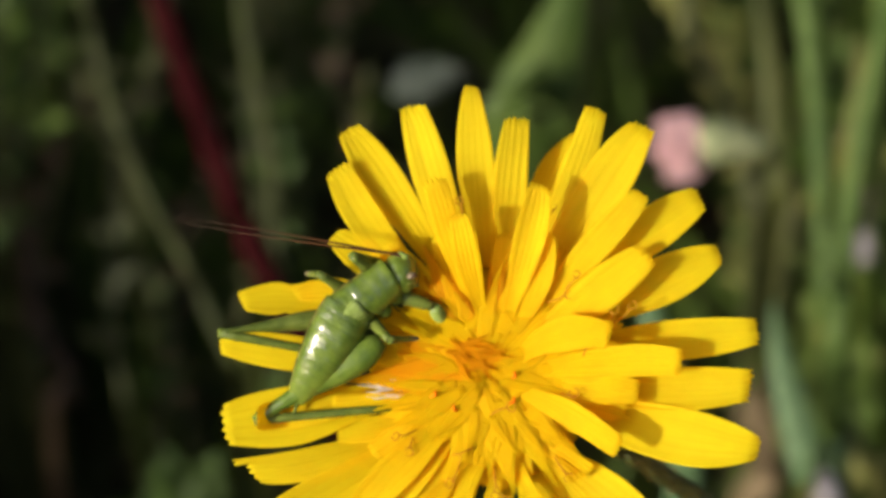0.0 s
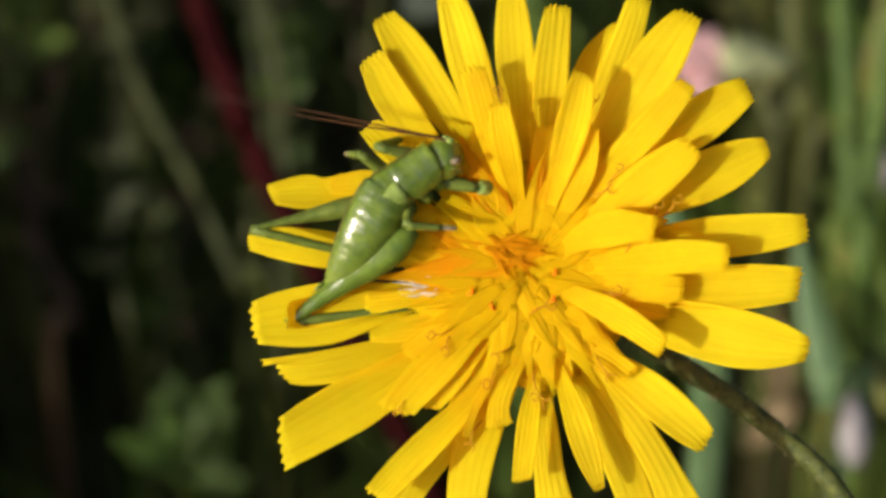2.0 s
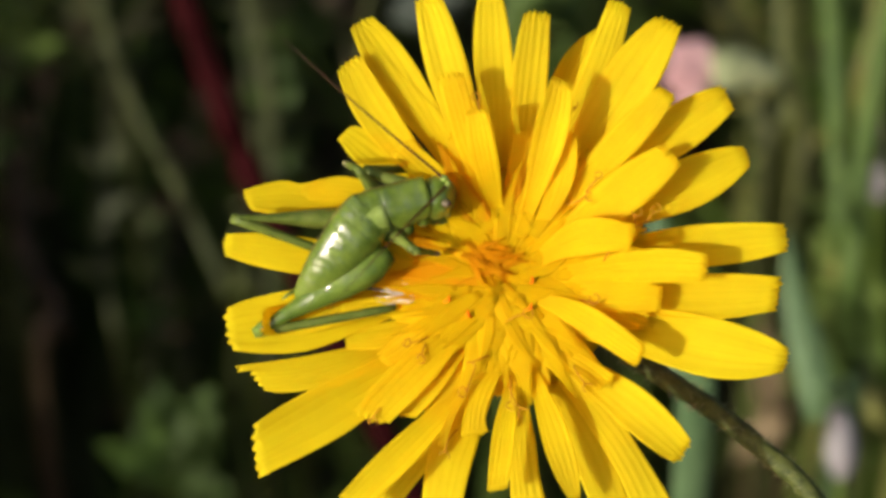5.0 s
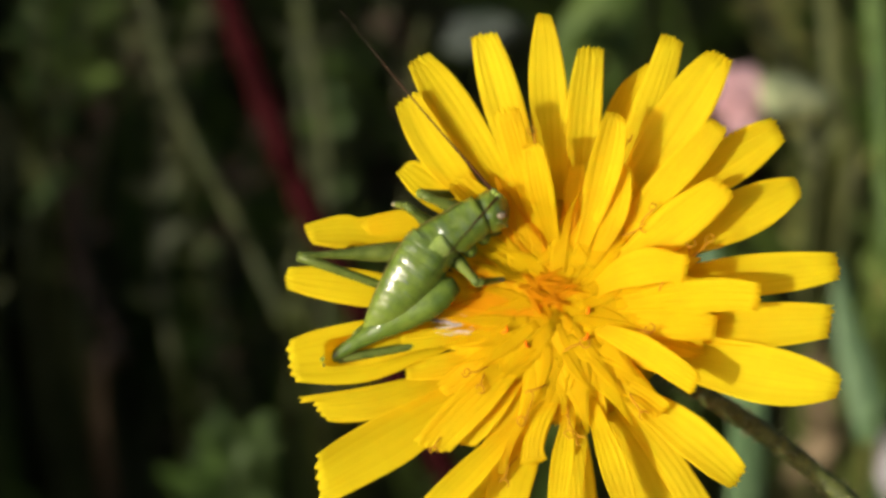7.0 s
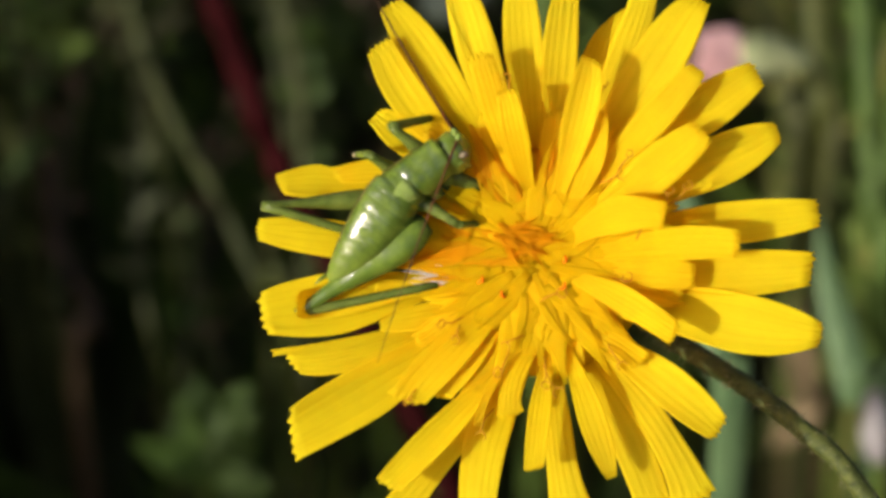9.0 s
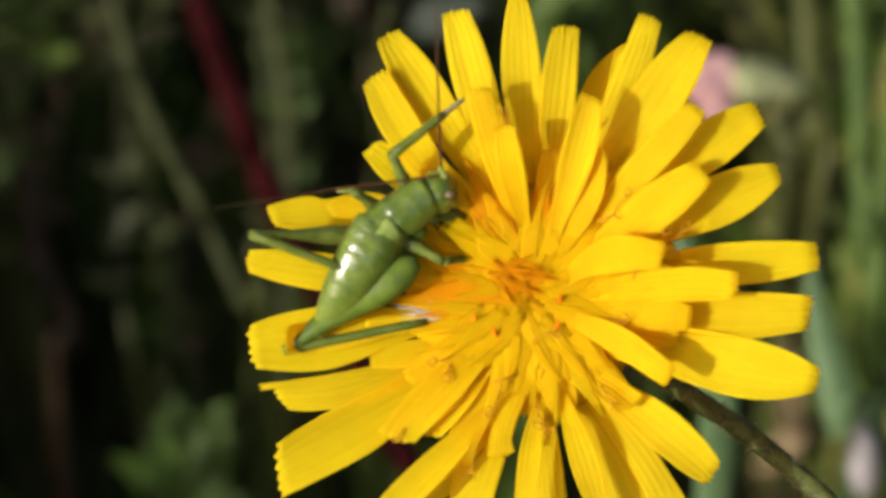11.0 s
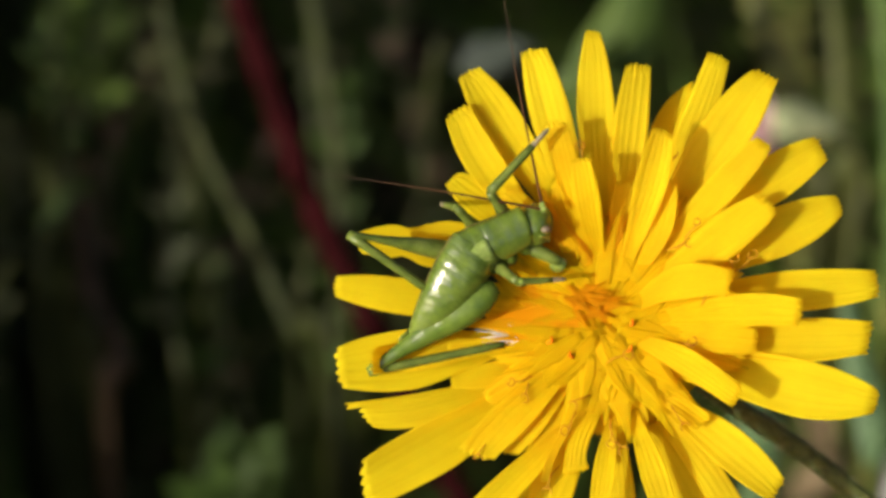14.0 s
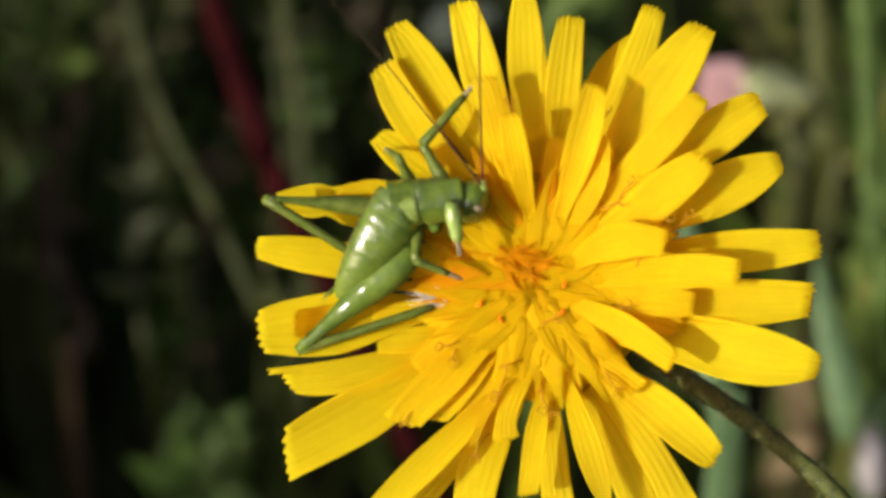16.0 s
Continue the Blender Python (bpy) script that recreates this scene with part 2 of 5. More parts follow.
def petal_bmesh(angle, reach, width, start, z0, z1, arch, cup, seed, bend=0.0, twist=0.0, pointed=False, origin=(0, 0), dome=None):
    """A strap-shaped petal with a finely toothed end, or a pointed floret, in the flower's space (mm given, metres built)."""
    rng = random.Random(seed)
    rows, cols = (9, 5) if pointed else (18, 15)
    teeth = [rng.uniform(0.2, 1.0) for _ in range(5)]
    skew = rng.uniform(-0.34, 0.34)
    phase = rng.uniform(0, 6.28)
    wave = rng.uniform(0.05, 0.2)
    crown = rng.uniform(0.03, 0.17)
    narrow = rng.uniform(0.16, 0.46)
    ca, sa = math.cos(radians(angle)), math.sin(radians(angle))
    grid = []
    for i in range(rows):
        s = i / (rows - 1)
        grow = min(1.0, s / 0.62)
        half = 0.5 * width * (0.26 + 0.74 * grow * grow * (3 - 2 * grow)) * (1 - narrow * max(0.0, (s - 0.62) / 0.38) ** 2)
        if pointed:
            half = 0.5 * width * (0.55 + 0.45 * math.sin(math.pi * min(1, s * 1.3))) * max(0.14, 1 - max(0.0, (s - 0.45) / 0.55) ** 1.8)
        row = []
        for j in range(cols):
            u = 2 * j / (cols - 1) - 1
            along = start + (reach - start) * s
            if s > 0.6 and not pointed:
                k = ((s - 0.6) / 0.4) ** 2
                tooth = teeth[min(4, int((u + 1) / 2 * 4.999))]
                saw = abs(((u + 1) / 2 * 5) % 1 - 0.5) * 2
                along += k * (-u * u * width * crown + skew * u * width * 0.5 + 0.25 - saw ** 2 * (0.25 + tooth) * 0.56 * (i == rows - 1))
            side = u * half + bend * s * s + wave * math.sin(phase + s * 4)
            z = z0 + (z1 - z0) * s + arch * math.sin(math.pi * min(1, s * 1.02)) + cup * u * u * half + twist * u * s * half
            z += (0.018 * math.cos(u * math.pi * 3.1 + phase) + 0.013 * math.cos(u * 7.3 + 2 * phase + s * 2)) * min(1, s * 3) + 0.12 * math.sin(phase * 1.7 + s * 6 + u)
            if dome is not None:
                z = 1.25 - 0.007 * along * along + dome + cup * u * u * half + 0.01 * math.sin(phase + s * 7 + u)
            row.append(lifted(Vector((along * ca - side * sa + origin[0], along * sa + side * ca + origin[1], z))) * MM)
        grid.append(row)
    bm = bmesh.new()
    sheet(bm, grid, (0.025 if pointed else 0.08) * MM)
    return bm


# ---- ground ----
def ground():
    bm = bmesh.new()
    spans = [-30, -8, -2, -0.6] + [i * 0.012 for i in range(-30, 31)] + [0.6, 2, 8, 30]
    verts = []
    for y in spans:
        row = []
        for x in spans:
            near = 1.0 if abs(x) < 0.37 and abs(y) < 0.37 else 0.0
            h = noise.noise(Vector((x * 25, y * 25, 0))) * 0.007 + noise.noise(Vector((x * 80, y * 80, 3))) * 0.003
            row.append(bm.verts.new((x, y + 0.1, h * near - 0.004)))
        verts.append(row)
    for a, b in zip(verts, verts[1:]):
        for i in range(len(a) - 1):
            bm.faces.new((a[i], a[i + 1], b[i + 1], b[i]))
    ob = new("ground", mesh_of("ground", bm, SOIL))
    tagged(ob, "dark damp soil under the meadow plants", "ground", kind="structure")


ground()


# ---- the flower ----
CENTRE = Vector((1.5, -2.8, 0.0))
flower = thing("hawkweed_flower", FACE @ Matrix.Translation(CENTRE * MM), "bright yellow hawkweed flower head on a hairy olive stalk", "flower")

PETALS = itertools.count(100)


def strap(base, tip, bow, mid, wide, end, skew, z0, z1, pinch=0.0, crease=0.0, notch=0.0, curl=0.0):
    """A strap-shaped petal of five pleats with a toothed end: from base to tip (mm in the flower's space), bowed sideways
    at the part mid of its length, where it is wide; end: the tip's width, of which one side stands out by skew."""
    seed = next(PETALS)
    rng = random.Random(seed)
    rows, cols = 20, 21
    base, tip = Vector((*base, 0)), Vector((*tip, 0))
    length = (tip - base).length
    ax = (tip - base) / length
    side = Vector((-ax.y, ax.x, 0))
    teeth = [rng.uniform(0.35, 1.0) for _ in range(6)]
    cup, twist, phase = rng.uniform(-0.12, 0.3), rng.uniform(-0.16, 0.16), rng.uniform(0, 6.28)
    pleat = rng.uniform(0.010, 0.026)
    depth = min(0.34, 0.17 * end)
    grid = []
    for i in range(rows):
        s = i / (rows - 1)
        if s < mid:
            k = s / mid
            w = wide * (0.34 + 0.66 * k * k * (3 - 2 * k) ** 0.8)
        else:
            k = (s - mid) / (1 - mid)
            w = wide + (end - wide) * k ** 2.3
        w *= 1 - pinch * math.exp(-((s - 0.72) / 0.06) ** 2)
        off = bow * s * (1 - s) / (mid * (1 - mid)) + 0.05 * math.sin(phase + 5 * s)
        last = max(0.0, (s - 0.7) / 0.3) ** 2
        row = []
        for j in range(cols):
            u = 2 * j / (cols - 1) - 1
            reach = length * s + last * (0.5 * skew * u - 0.10 * end * u ** 4 + notch * (0.45 if u < -0.55 else -0.35))
            if i == rows - 1:
                q = (u + 1) / 2 * 5
                reach -= depth * teeth[int(q + 0.5) % 6] * abs(2 * (q % 1) - 1) * -1 + 0.35 * depth
            half = 0.5 * w * (1 + 0.03 * math.sin(9 * s + phase + 2 * u))
            z = z0 + (z1 - z0) * s + 0.45 * math.sin(math.pi * min(1, s * 1.02)) + cup * u * u * half + twist * u * s * half
            z += pleat * math.cos(u * math.pi * 5 + 1.3 * math.sin(phase + 2.4 * u)) * min(1, s * 2) + 0.09 * math.sin(phase * 1.7 + s * 6 + u)
            z += curl * max(0.0, (s - 0.84) / 0.16) ** 1.6
            z += crease * half * abs(u - 0.2) - 0.10 * last * (rng.random() - 0.5)
            row.append(lifted(base + ax * reach + side * (u * half + off) + Vector((0, 0, z))) * MM)
        grid.append(row)
    bm = bmesh.new()
    sheet(bm, grid, 0.07 * MM)
    return part("petal", bm, PETAL, flower)


# the outer petals, then those that lie over them
strap((-4.7, 2.7), (-15.72, 4.89), -0.94, 0.54, 2.74, 1.10, -0.78, -1.3, -0.6, pinch=0.3)
strap((-4.7, 0.9), (-17.09, 2.24), 0.20, 0.62, 2.34, 1.31, -0.07, -1.6, -1.2)
strap((-4.7, -0.9), (-16.84, -3.03), 0.09, 0.63, 3.82, 2.61, 0.00, -1.2, -0.4)
strap((-4.0, -2.4), (-15.52, -5.89), 0.93, 0.59, 2.16, 1.94, -0.40, -1.5, -0.8, notch=0.9)
strap((-2.9, -2.8), (-15.12, -10.48), 0.20, 0.65, 3.46, 2.90, 1.52, -1.2, -0.6)
strap((-0.5, -4.8), (-8.61, -14.98), 0.15, 0.60, 1.75, 2.19, -0.61, -1.7, -1.6)
strap((-0.5, -4.7), (-9.22, -13.49), 0.00, 0.67, 1.96, 1.64, -0.40, 0.2, 0.9)
strap((0.5, -4.4), (-3.87, -15.32), -1.18, 0.52, 2.72, 2.11, -0.92, -1.4, -0.8)
strap((1.0, -4.4), (2.10, -15.64), -0.40, 0.53, 1.82, 2.91, 0.04, -1.6, -1.4)
strap((0.9, -4.4), (-0.34, -12.57), -0.16, 0.59, 1.40, 1.20, -0.38, 0.2, 1.2)
strap((1.4, -4.4), (4.31, -13.12), 0.15, 0.58, 1.73, 0.65, 0.00, 0.3, 1.2)
strap((1.6, -4.4), (6.93, -14.98), 0.63, 0.59, 2.34, 2.10, 0.49, -1.5, -1.3)
strap((1.7, -4.1), (9.46, -14.81), 1.01, 0.53, 1.86, 2.82, 0.61, -1.3, -0.9)
strap((1.9, -3.7), (11.02, -10.35), 0.43, 0.64, 2.61, 1.65, -0.04, -0.8, -0.3)
strap((1.1, -0.9), (17.28, -4.70), -0.26, 0.67, 3.71, 1.47, -0.05, -1.2, -0.8, crease=-0.15)
strap((1.1, -0.2), (16.77, -0.67), -0.37, 0.65, 2.82, 2.06, 0.19, -1.2, -0.6)
strap((1.1, 0.9), (17.29, 2.80), 0.12, 0.65, 2.66, 1.64, 0.01, -1.6, -1.3)
strap((1.5, 2.0), (14.90, 7.74), -0.03, 0.68, 3.14, 1.29, 0.12, -1.3, -1.2)
strap((1.1, 2.3), (13.70, 11.33), 0.23, 0.72, 2.90, 1.66, 0.17, -1.5, -1.1)
strap((1.5, 2.7), (10.05, 15.95), 0.16, 0.68, 3.21, 1.63, -0.28, -1.2, -0.8)
strap((1.1, 3.1), (7.03, 17.07), -0.34, 0.67, 2.00, 1.43, -0.05, -1.3, -0.8)
strap((0.9, 3.1), (4.99, 15.25), 0.17, 0.76, 1.73, 0.98, -1.32, -2.4, -3.4)
strap((0.8, 3.4), (1.98, 16.46), 0.04, 0.64, 2.20, 1.59, -0.15, -1.4, -0.8)
strap((0.2, 3.1), (-0.99, 18.58), 0.04, 0.63, 2.39, 0.93, 0.15, -1.5, -1.0)
strap((-0.3, 3.1), (-4.77, 17.33), 0.06, 0.69, 2.53, 1.60, 0.23, -1.3, -1.0, crease=0.28)
strap((-1.1, 4.1), (-8.87, 15.85), -0.12, 0.71, 2.69, 1.51, 0.09, -1.4, -1.0)
strap((-1.4, 3.8), (-9.46, 13.41), 0.77, 0.70, 2.38, 1.76, 0.20, -1.0, -0.2, crease=0.15)
strap((-2.1, 3.8), (-9.67, 9.18), 0.14, 0.72, 2.16, 1.27, 0.34, -1.2, -0.4)
strap((1.1, -0.0), (12.25, 0.91), 0.40, 0.68, 2.07, 1.68, 0.46, 0.7, 1.6)
strap((1.3, 0.5), (7.70, 2.70), 0.98, 0.60, 2.26, 1.48, 0.95, 0.8, 3.0)
strap((1.5, 1.3), (10.07, 7.88), -0.16, 0.62, 2.70, 1.75, -0.28, 0.7, 1.4)
strap((1.5, 2.3), (9.83, 11.64), -0.00, 0.68, 2.02, 1.17, -0.14, 0.7, 0.8)
strap((0.9, 2.7), (3.36, 12.19), -0.22, 0.66, 2.07, 1.32, 0.25, 0.8, 2.2)
strap((0.0, 3.1), (-1.80, 10.31), 0.08, 0.62, 1.67, 1.24, 0.20, 0.8, 2.8)
strap((-0.5, 3.4), (-3.37, 12.56), 0.08, 0.65, 1.68, 1.55, 0.11, 0.5, 2.0)
strap((0.8, -0.5), (8.27, -4.38), 0.42, 0.55, 1.70, 1.41, -0.08, 0.8, 2.6)
strap((-1.0, -1.6), (-8.04, -8.33), -0.29, 0.60, 2.40, 2.08, -1.04, 0.6, 1.3)
strap((-0.2, -4.7), (-3.67, -9.89), -0.66, 0.66, 0.52, 0.40, -0.27, 0.9, 1.5)
strap((0.9, -4.0), (-1.78, -9.24), -0.78, 0.53, 1.36, 1.34, -1.02, 0.6, 1.2)
strap((2.2, -3.7), (6.23, -6.19), 0.27, 0.52, 1.16, 1.35, 0.46, 0.4, 0.8)
strap((-3.9, -0.9), (-9.88, -1.78), 0.03, 0.61, 1.07, 1.32, 0.19, 0.3, 0.2)
strap((-1.4, 3.8), (-6.36, 8.27), 0.00, 0.60, 1.65, 1.65, 0.21, 0.3, 0.6)
strap((-5.4, 3.7), (-12.12, 5.25), -0.83, 0.70, 1.58, 0.50, -0.59, 0.0, 0.5)
strap((0.9, -0.5), (9.58, -0.98), 0.08, 0.64, 2.00, 1.51, 0.14, 0.9, 0.9)
strap((0.9, -0.0), (8.57, 0.34), 0.42, 0.68, 1.50, 1.13, 0.26, 0.8, 1.0)
strap((-1.3, -2.5), (-5.95, -8.19), -0.14, 0.60, 1.51, 1.21, -0.57, 0.5, 0.5)
strap((-0.9, -2.1), (-4.76, -8.97), 0.01, 0.62, 1.17, 0.94, -0.54, 0.4, 0.2)
strap((-2.4, -2.2), (-9.60, -3.70), 0.05, 0.60, 1.60, 1.00, 0.20, -0.8, -0.7)
strap((1.3, 2.3), (3.85, 9.10), -0.56, 0.61, 1.57, 1.28, -0.03, 0.8, 1.7)



def heart():
    """The short inner florets in close rings, standing more upright towards the middle."""
    rng = random.Random(7)
    bm = bmesh.new()
    rings = []
    for r, z in ((7.0, -0.6), (6.2, 0.6), (4.6, 1.1), (2.8, 1.27), (1.0, 1.32)):
        rings.append([bm.verts.new(Vector((math.cos(k * math.pi / 12) * r, math.sin(k * math.pi / 12) * r, z)) * MM) for k in range(24)])
    skin(bm, rings)
    part("receptacle", bm, FLORET, flower, "golden base under the florets")
    seed = 500
    for i in range(22):
        seed += 1
        angle = 360 * i / 22 + rng.uniform(-6, 6)
        gap = 243 < angle < 328 or 192 < angle < 209
        reach = (7.4 if gap else 9.0) * rng.uniform(0.85, 1.1)
        part("floret", petal_bmesh(angle, reach, 1.9, 0.4, 0.5, 0.4, 0.3, 0.0, seed, rng.uniform(-0.5, 0.5)), PETAL, flower)
    # count, reach, width
    for layer, (count, reach, width) in enumerate(((24, 8.0, 1.5), (24, 7.2, 1.5), (24, 6.2, 1.4), (20, 5.6, 1.3), (12, 4.6, 1.1), (7, 3.0, 1.0))):
        turn = rng.uniform(0, 360)
        for i in range(count):
            seed += 1
            angle = (turn + 360 * (i + rng.uniform(-0.45, 0.45)) / count) % 360
            far = reach * rng.uniform(0.65, 1.25) * (0.92 if 240 < angle < 328 else 1.0)
            bm = petal_bmesh(angle, far, width * rng.uniform(0.9, 1.6), 0.1, 0, 0, 0, rng.uniform(-0.03, 0.02), seed, rng.gauss(0, 0.6), 0.0, True, (0, 0), 0.15 + 0.008 * layer + rng.uniform(-0.004, 0.004))
            part("floret", bm, CLOSED if 85 < angle < 200 and rng.random() < 0.35 else FLORET, flower)
    # narrow strands that lie over the rest
    for i in range(36):
        seed += 1
        angle = rng.uniform(0, 360)
        far = rng.uniform(4.0, 8.0) * (0.92 if 240 < angle < 328 else 1.0)
        bm = petal_bmesh(angle, far, rng.uniform(0.6, 1.2), rng.uniform(0.6, 3.0), 0, 0, 0, -0.03, seed, rng.gauss(0, 0.8), 0.0, True, (rng.gauss(0, 0.3), rng.gauss(0, 0.3)), 0.23 + rng.uniform(0, 0.025))
        part("floret", bm, FLORET, flower)
    # the unopened florets near the middle, bent over one another
    for i in range(18):
        a = radians(20 * i + rng.uniform(-10, 10))
        r = rng.uniform(0.5, 1.2)
        at_xy = (-0.9 + r * math.cos(a), 1.3 + 0.7 * r * math.sin(a))
        bm = petal_bmesh(rng.gauss(-15, 22), rng.uniform(1.0, 1.9), rng.uniform(0.28, 0.5), -0.8, 1.56, 1.68, 0.06, -0.1, 900 + i, rng.gauss(0, 0.5), 0.0, True, at_xy)
        part("closed_floret", bm, CLOSED, flower, "unopened orange floret")


heart()


# a petal whose end is rolled up against the light
tagged(strap((-4.6, -1.0), (-14.6, -2.45), 0.0, 0.7, 1.9, 1.7, 0.3, -0.3, -0.2, curl=1.9), "petal with a rolled-up end")


def styles():
    """Thin styles with two curled ends, standing between the florets: where they stand, and the heading of their tips."""
    rng = random.Random(11)
    spots = [(-7.9, -8.2, 230), (-5.6, -3.6, 200), (-4.9, -4.4, 250), (0.4, -7.2, 270), (1.1, -7.6, 300), (-3.5, -10.2, 240), (4.3, 10.6, 60), (4.9, 5.2, 20),
             (7.8, 4.1, 80), (6.4, 2.0, 70), (-1.9, -4.8, 200), (1.2, -1.9, 30), (4.9, -6.1, 300), (5.7, 6.3, 50), (-1.6, 11.0, 100), (9.0, 4.3, 40), (-2.2, -6.6, 250), (5.6, -1.2, 350)]
    for x, y, way in spots:
        b = radians(way)
        tip = lifted(Vector((x, y, 2.15 - 0.06 * math.hypot(x, y))))
        foot = tip + Vector((-math.cos(b) * 1.5, -math.sin(b) * 1.5, -1.1))
        bm = bmesh.new()
        mid = foot.lerp(tip, 0.6) + Vector((rng.uniform(-0.2, 0.2), rng.uniform(-0.2, 0.2), 0.3))
        tube(bm, [p * MM for p in smooth_line([foot, mid, tip], 4)], [0.05 * MM] * 9, 5)
        c = b + rng.gauss(0, 0.7)
        out = Vector((math.cos(c), math.sin(c), rng.uniform(0.0, 0.4)))
        for s in (-1, 1):
            across = Vector((-math.sin(c), math.cos(c), rng.uniform(-0.4, 0.4))) * s
            size, last = rng.uniform(0.2, 0.36), rng.uniform(1.8, 3.8)
            curl = [tip + across * size * math.sin(last * q / 5) + out * size * (1 - math.cos(last * q / 5)) * 0.8 for q in range(6)]
            tube(bm, [p * MM for p in curl], [0.05 * MM, 0.05 * MM, 0.045 * MM, 0.04 * MM, 0.04 * MM, 0.03 * MM], 5)
        part("style", bm, STYLE, flower, "curled amber style")
    for x, y, lean in ((1.62, -0.05, 0.1), (1.4, -1.65, 0.25), (-1.95, -2.1, -0.2), (-3.6, -1.2, 0.3)):
        p = Vector((x, y, 1.5))
        bm = bmesh.new()
        tube(bm, [p * MM, (p + Vector((lean, 0.12, 0.2))) * MM, (p + Vector((lean, 0.42, 0.3))) * MM], [0.08 * MM, 0.13 * MM, 0.05 * MM], 6)
        part("anther", bm, ANTHER, flower, "small reddish orange anther")


styles()


def involucre():
    bm = bmesh.new()
    profile = [(0.9, -8.0), (2.0, -7.2), (2.9, -5.2), (2.8, -3.0), (3.2, -1.8)]
    rings = [[bm.verts.new(Vector((math.cos(k * math.pi / 10) * r, math.sin(k * math.pi / 10) * r, z)) * MM) for k in range(20)] for r, z in profile]
    skin(bm, rings)
    part("involucre", bm, BRACT, flower, "dark green cup under the petals")
    for i in range(22):
        a = i * 2 * math.pi / 22
        bm = bmesh.new()
        grid = []
        for s in range(6):
            r, z = 3.0 + 0.25 * s + 0.3 * (s > 3), -6.6 + s * 1.1
            w = 0.5 * (1 - (s / 5) ** 2) + 0.05
            grid.append([Vector((math.cos(a) * r - math.sin(a) * w * u, math.sin(a) * r + math.cos(a) * w * u, z)) * MM for u in (-1, 0, 1)])
        sheet(bm, grid, 0.12 * MM)
        part("bract", bm, BRACT, flower)


involucre()


def pappus():
    """A tuft of white seed hairs pushed out between the florets."""
    rng = random.Random(17)
    for i in range(64):
        base = Vector((-5.4 + rng.uniform(-1.0, 0.9), -0.75 + rng.gauss(0, 0.28), 0.9))
        tip = base + Vector((rng.uniform(-2.0, -0.9), rng.gauss(0.1, 0.25), rng.uniform(0.1, 0.8)))
        bm = bmesh.new()
        tube(bm, [p * MM for p in (base, base.lerp(tip, 0.5) + Vector((0, 0, 0.15)), tip)], [0.024 * MM, 0.02 * MM, 0.01 * MM], 4)
        part("seed_hair", bm, PAPPUS, flower, "fine white seed hair")


pappus()


def stalk():
    c = CENTRE
    way = ((1.8, -3.0, -7.6), (6.5, -5.4, -9.2), (12.0, -9.1, -9.2), (14.8, -10.9, -8.8), (18.4, -13.8, -7.4), (21.4, -16.9, -6.6), (28, -28, -9), (36, -50, -30), (42, -82, -90), (44, -110, -169))
    pts = smooth_line([Vector(p) - c for p in way], 7)
    n = len(pts)
    bm = bmesh.new()
    radii = [(0.66 + 0.07 * math.sin(i * 1.3) * (i % 3 == 0)) * MM for i in range(n)]
    tube(bm, [p * MM for p in pts], radii, 12)
    part("stalk", bm, STALK, flower, "hairy olive green stalk")
    rng = random.Random(5)
    bm = bmesh.new()
    for i in range(420):
        k = rng.randrange(4, n - 24)
        p = pts[k].lerp(pts[k + 1], rng.random())
        d = (pts[k + 1] - pts[k]).normalized()
        o = d.orthogonal().normalized()
        o.rotate(Matrix.Rotation(rng.uniform(0, 6.28), 3, d))
        root = p + o * 0.64
        tip = root + (o + d * rng.uniform(-0.4, 0.4)) * rng.uniform(0.25, 0.6)
        w = d * 0.035
        v = [bm.verts.new(q * MM) for q in (root - w, root + w, tip, root + o.cross(d) * 0.05)]
        bm.faces.new((v[0], v[1], v[2]))
        bm.faces.new((v[1], v[3], v[2]))
        bm.faces.new((v[3], v[0], v[2]))
    tagged(part("stalk_hairs", bm, HAIR, flower), kind="stuff")


stalk()


# ---- plants behind the flower ----
def down_to_ground(p):
    """The ground point straight below a point of the flower's space, in the same space."""
    w = at(*p)
    return FACE.inverted() @ Vector((w.x, w.y, -0.004)) / MM


def blade_grid(line, width, fold=0.25, tip=True):
    """Rows of points for a grass blade or a long leaf along a line (mm)."""
    grid, n = [], len(line)
    for i, p in enumerate(line):
        s = i / (n - 1)
        d = (line[min(i + 1, n - 1)] - line[max(i - 1, 0)]).normalized()
        side = d.cross(Vector((0, 0, 1)))
        side = side.normalized() if side.length > 0.05 else Vector((1, 0, 0))
        up = side.cross(d)
        w = width / 2 * (min(1, 0.5 + 2 * s) * (max(0.03, 1 - max(0, (s - 0.55) / 0.45) ** 2) if tip else 1.0))
        grid.append([(p + side * w * u + up * fold * abs(u) * w) * MM for u in (-1, 0, 1)])
    return grid


def blade(name, points, width, mat, label, category="grass", steps=6, tip=True):
    """One long leaf as a thing of its own."""
    ob = thing(name, FACE, label, category)
    bm = bmesh.new()
    sheet(bm, blade_grid(smooth_line(points, steps), width, tip=tip), 0.15 * MM)
    part("leaf_blade", bm, mat, ob)
    return ob


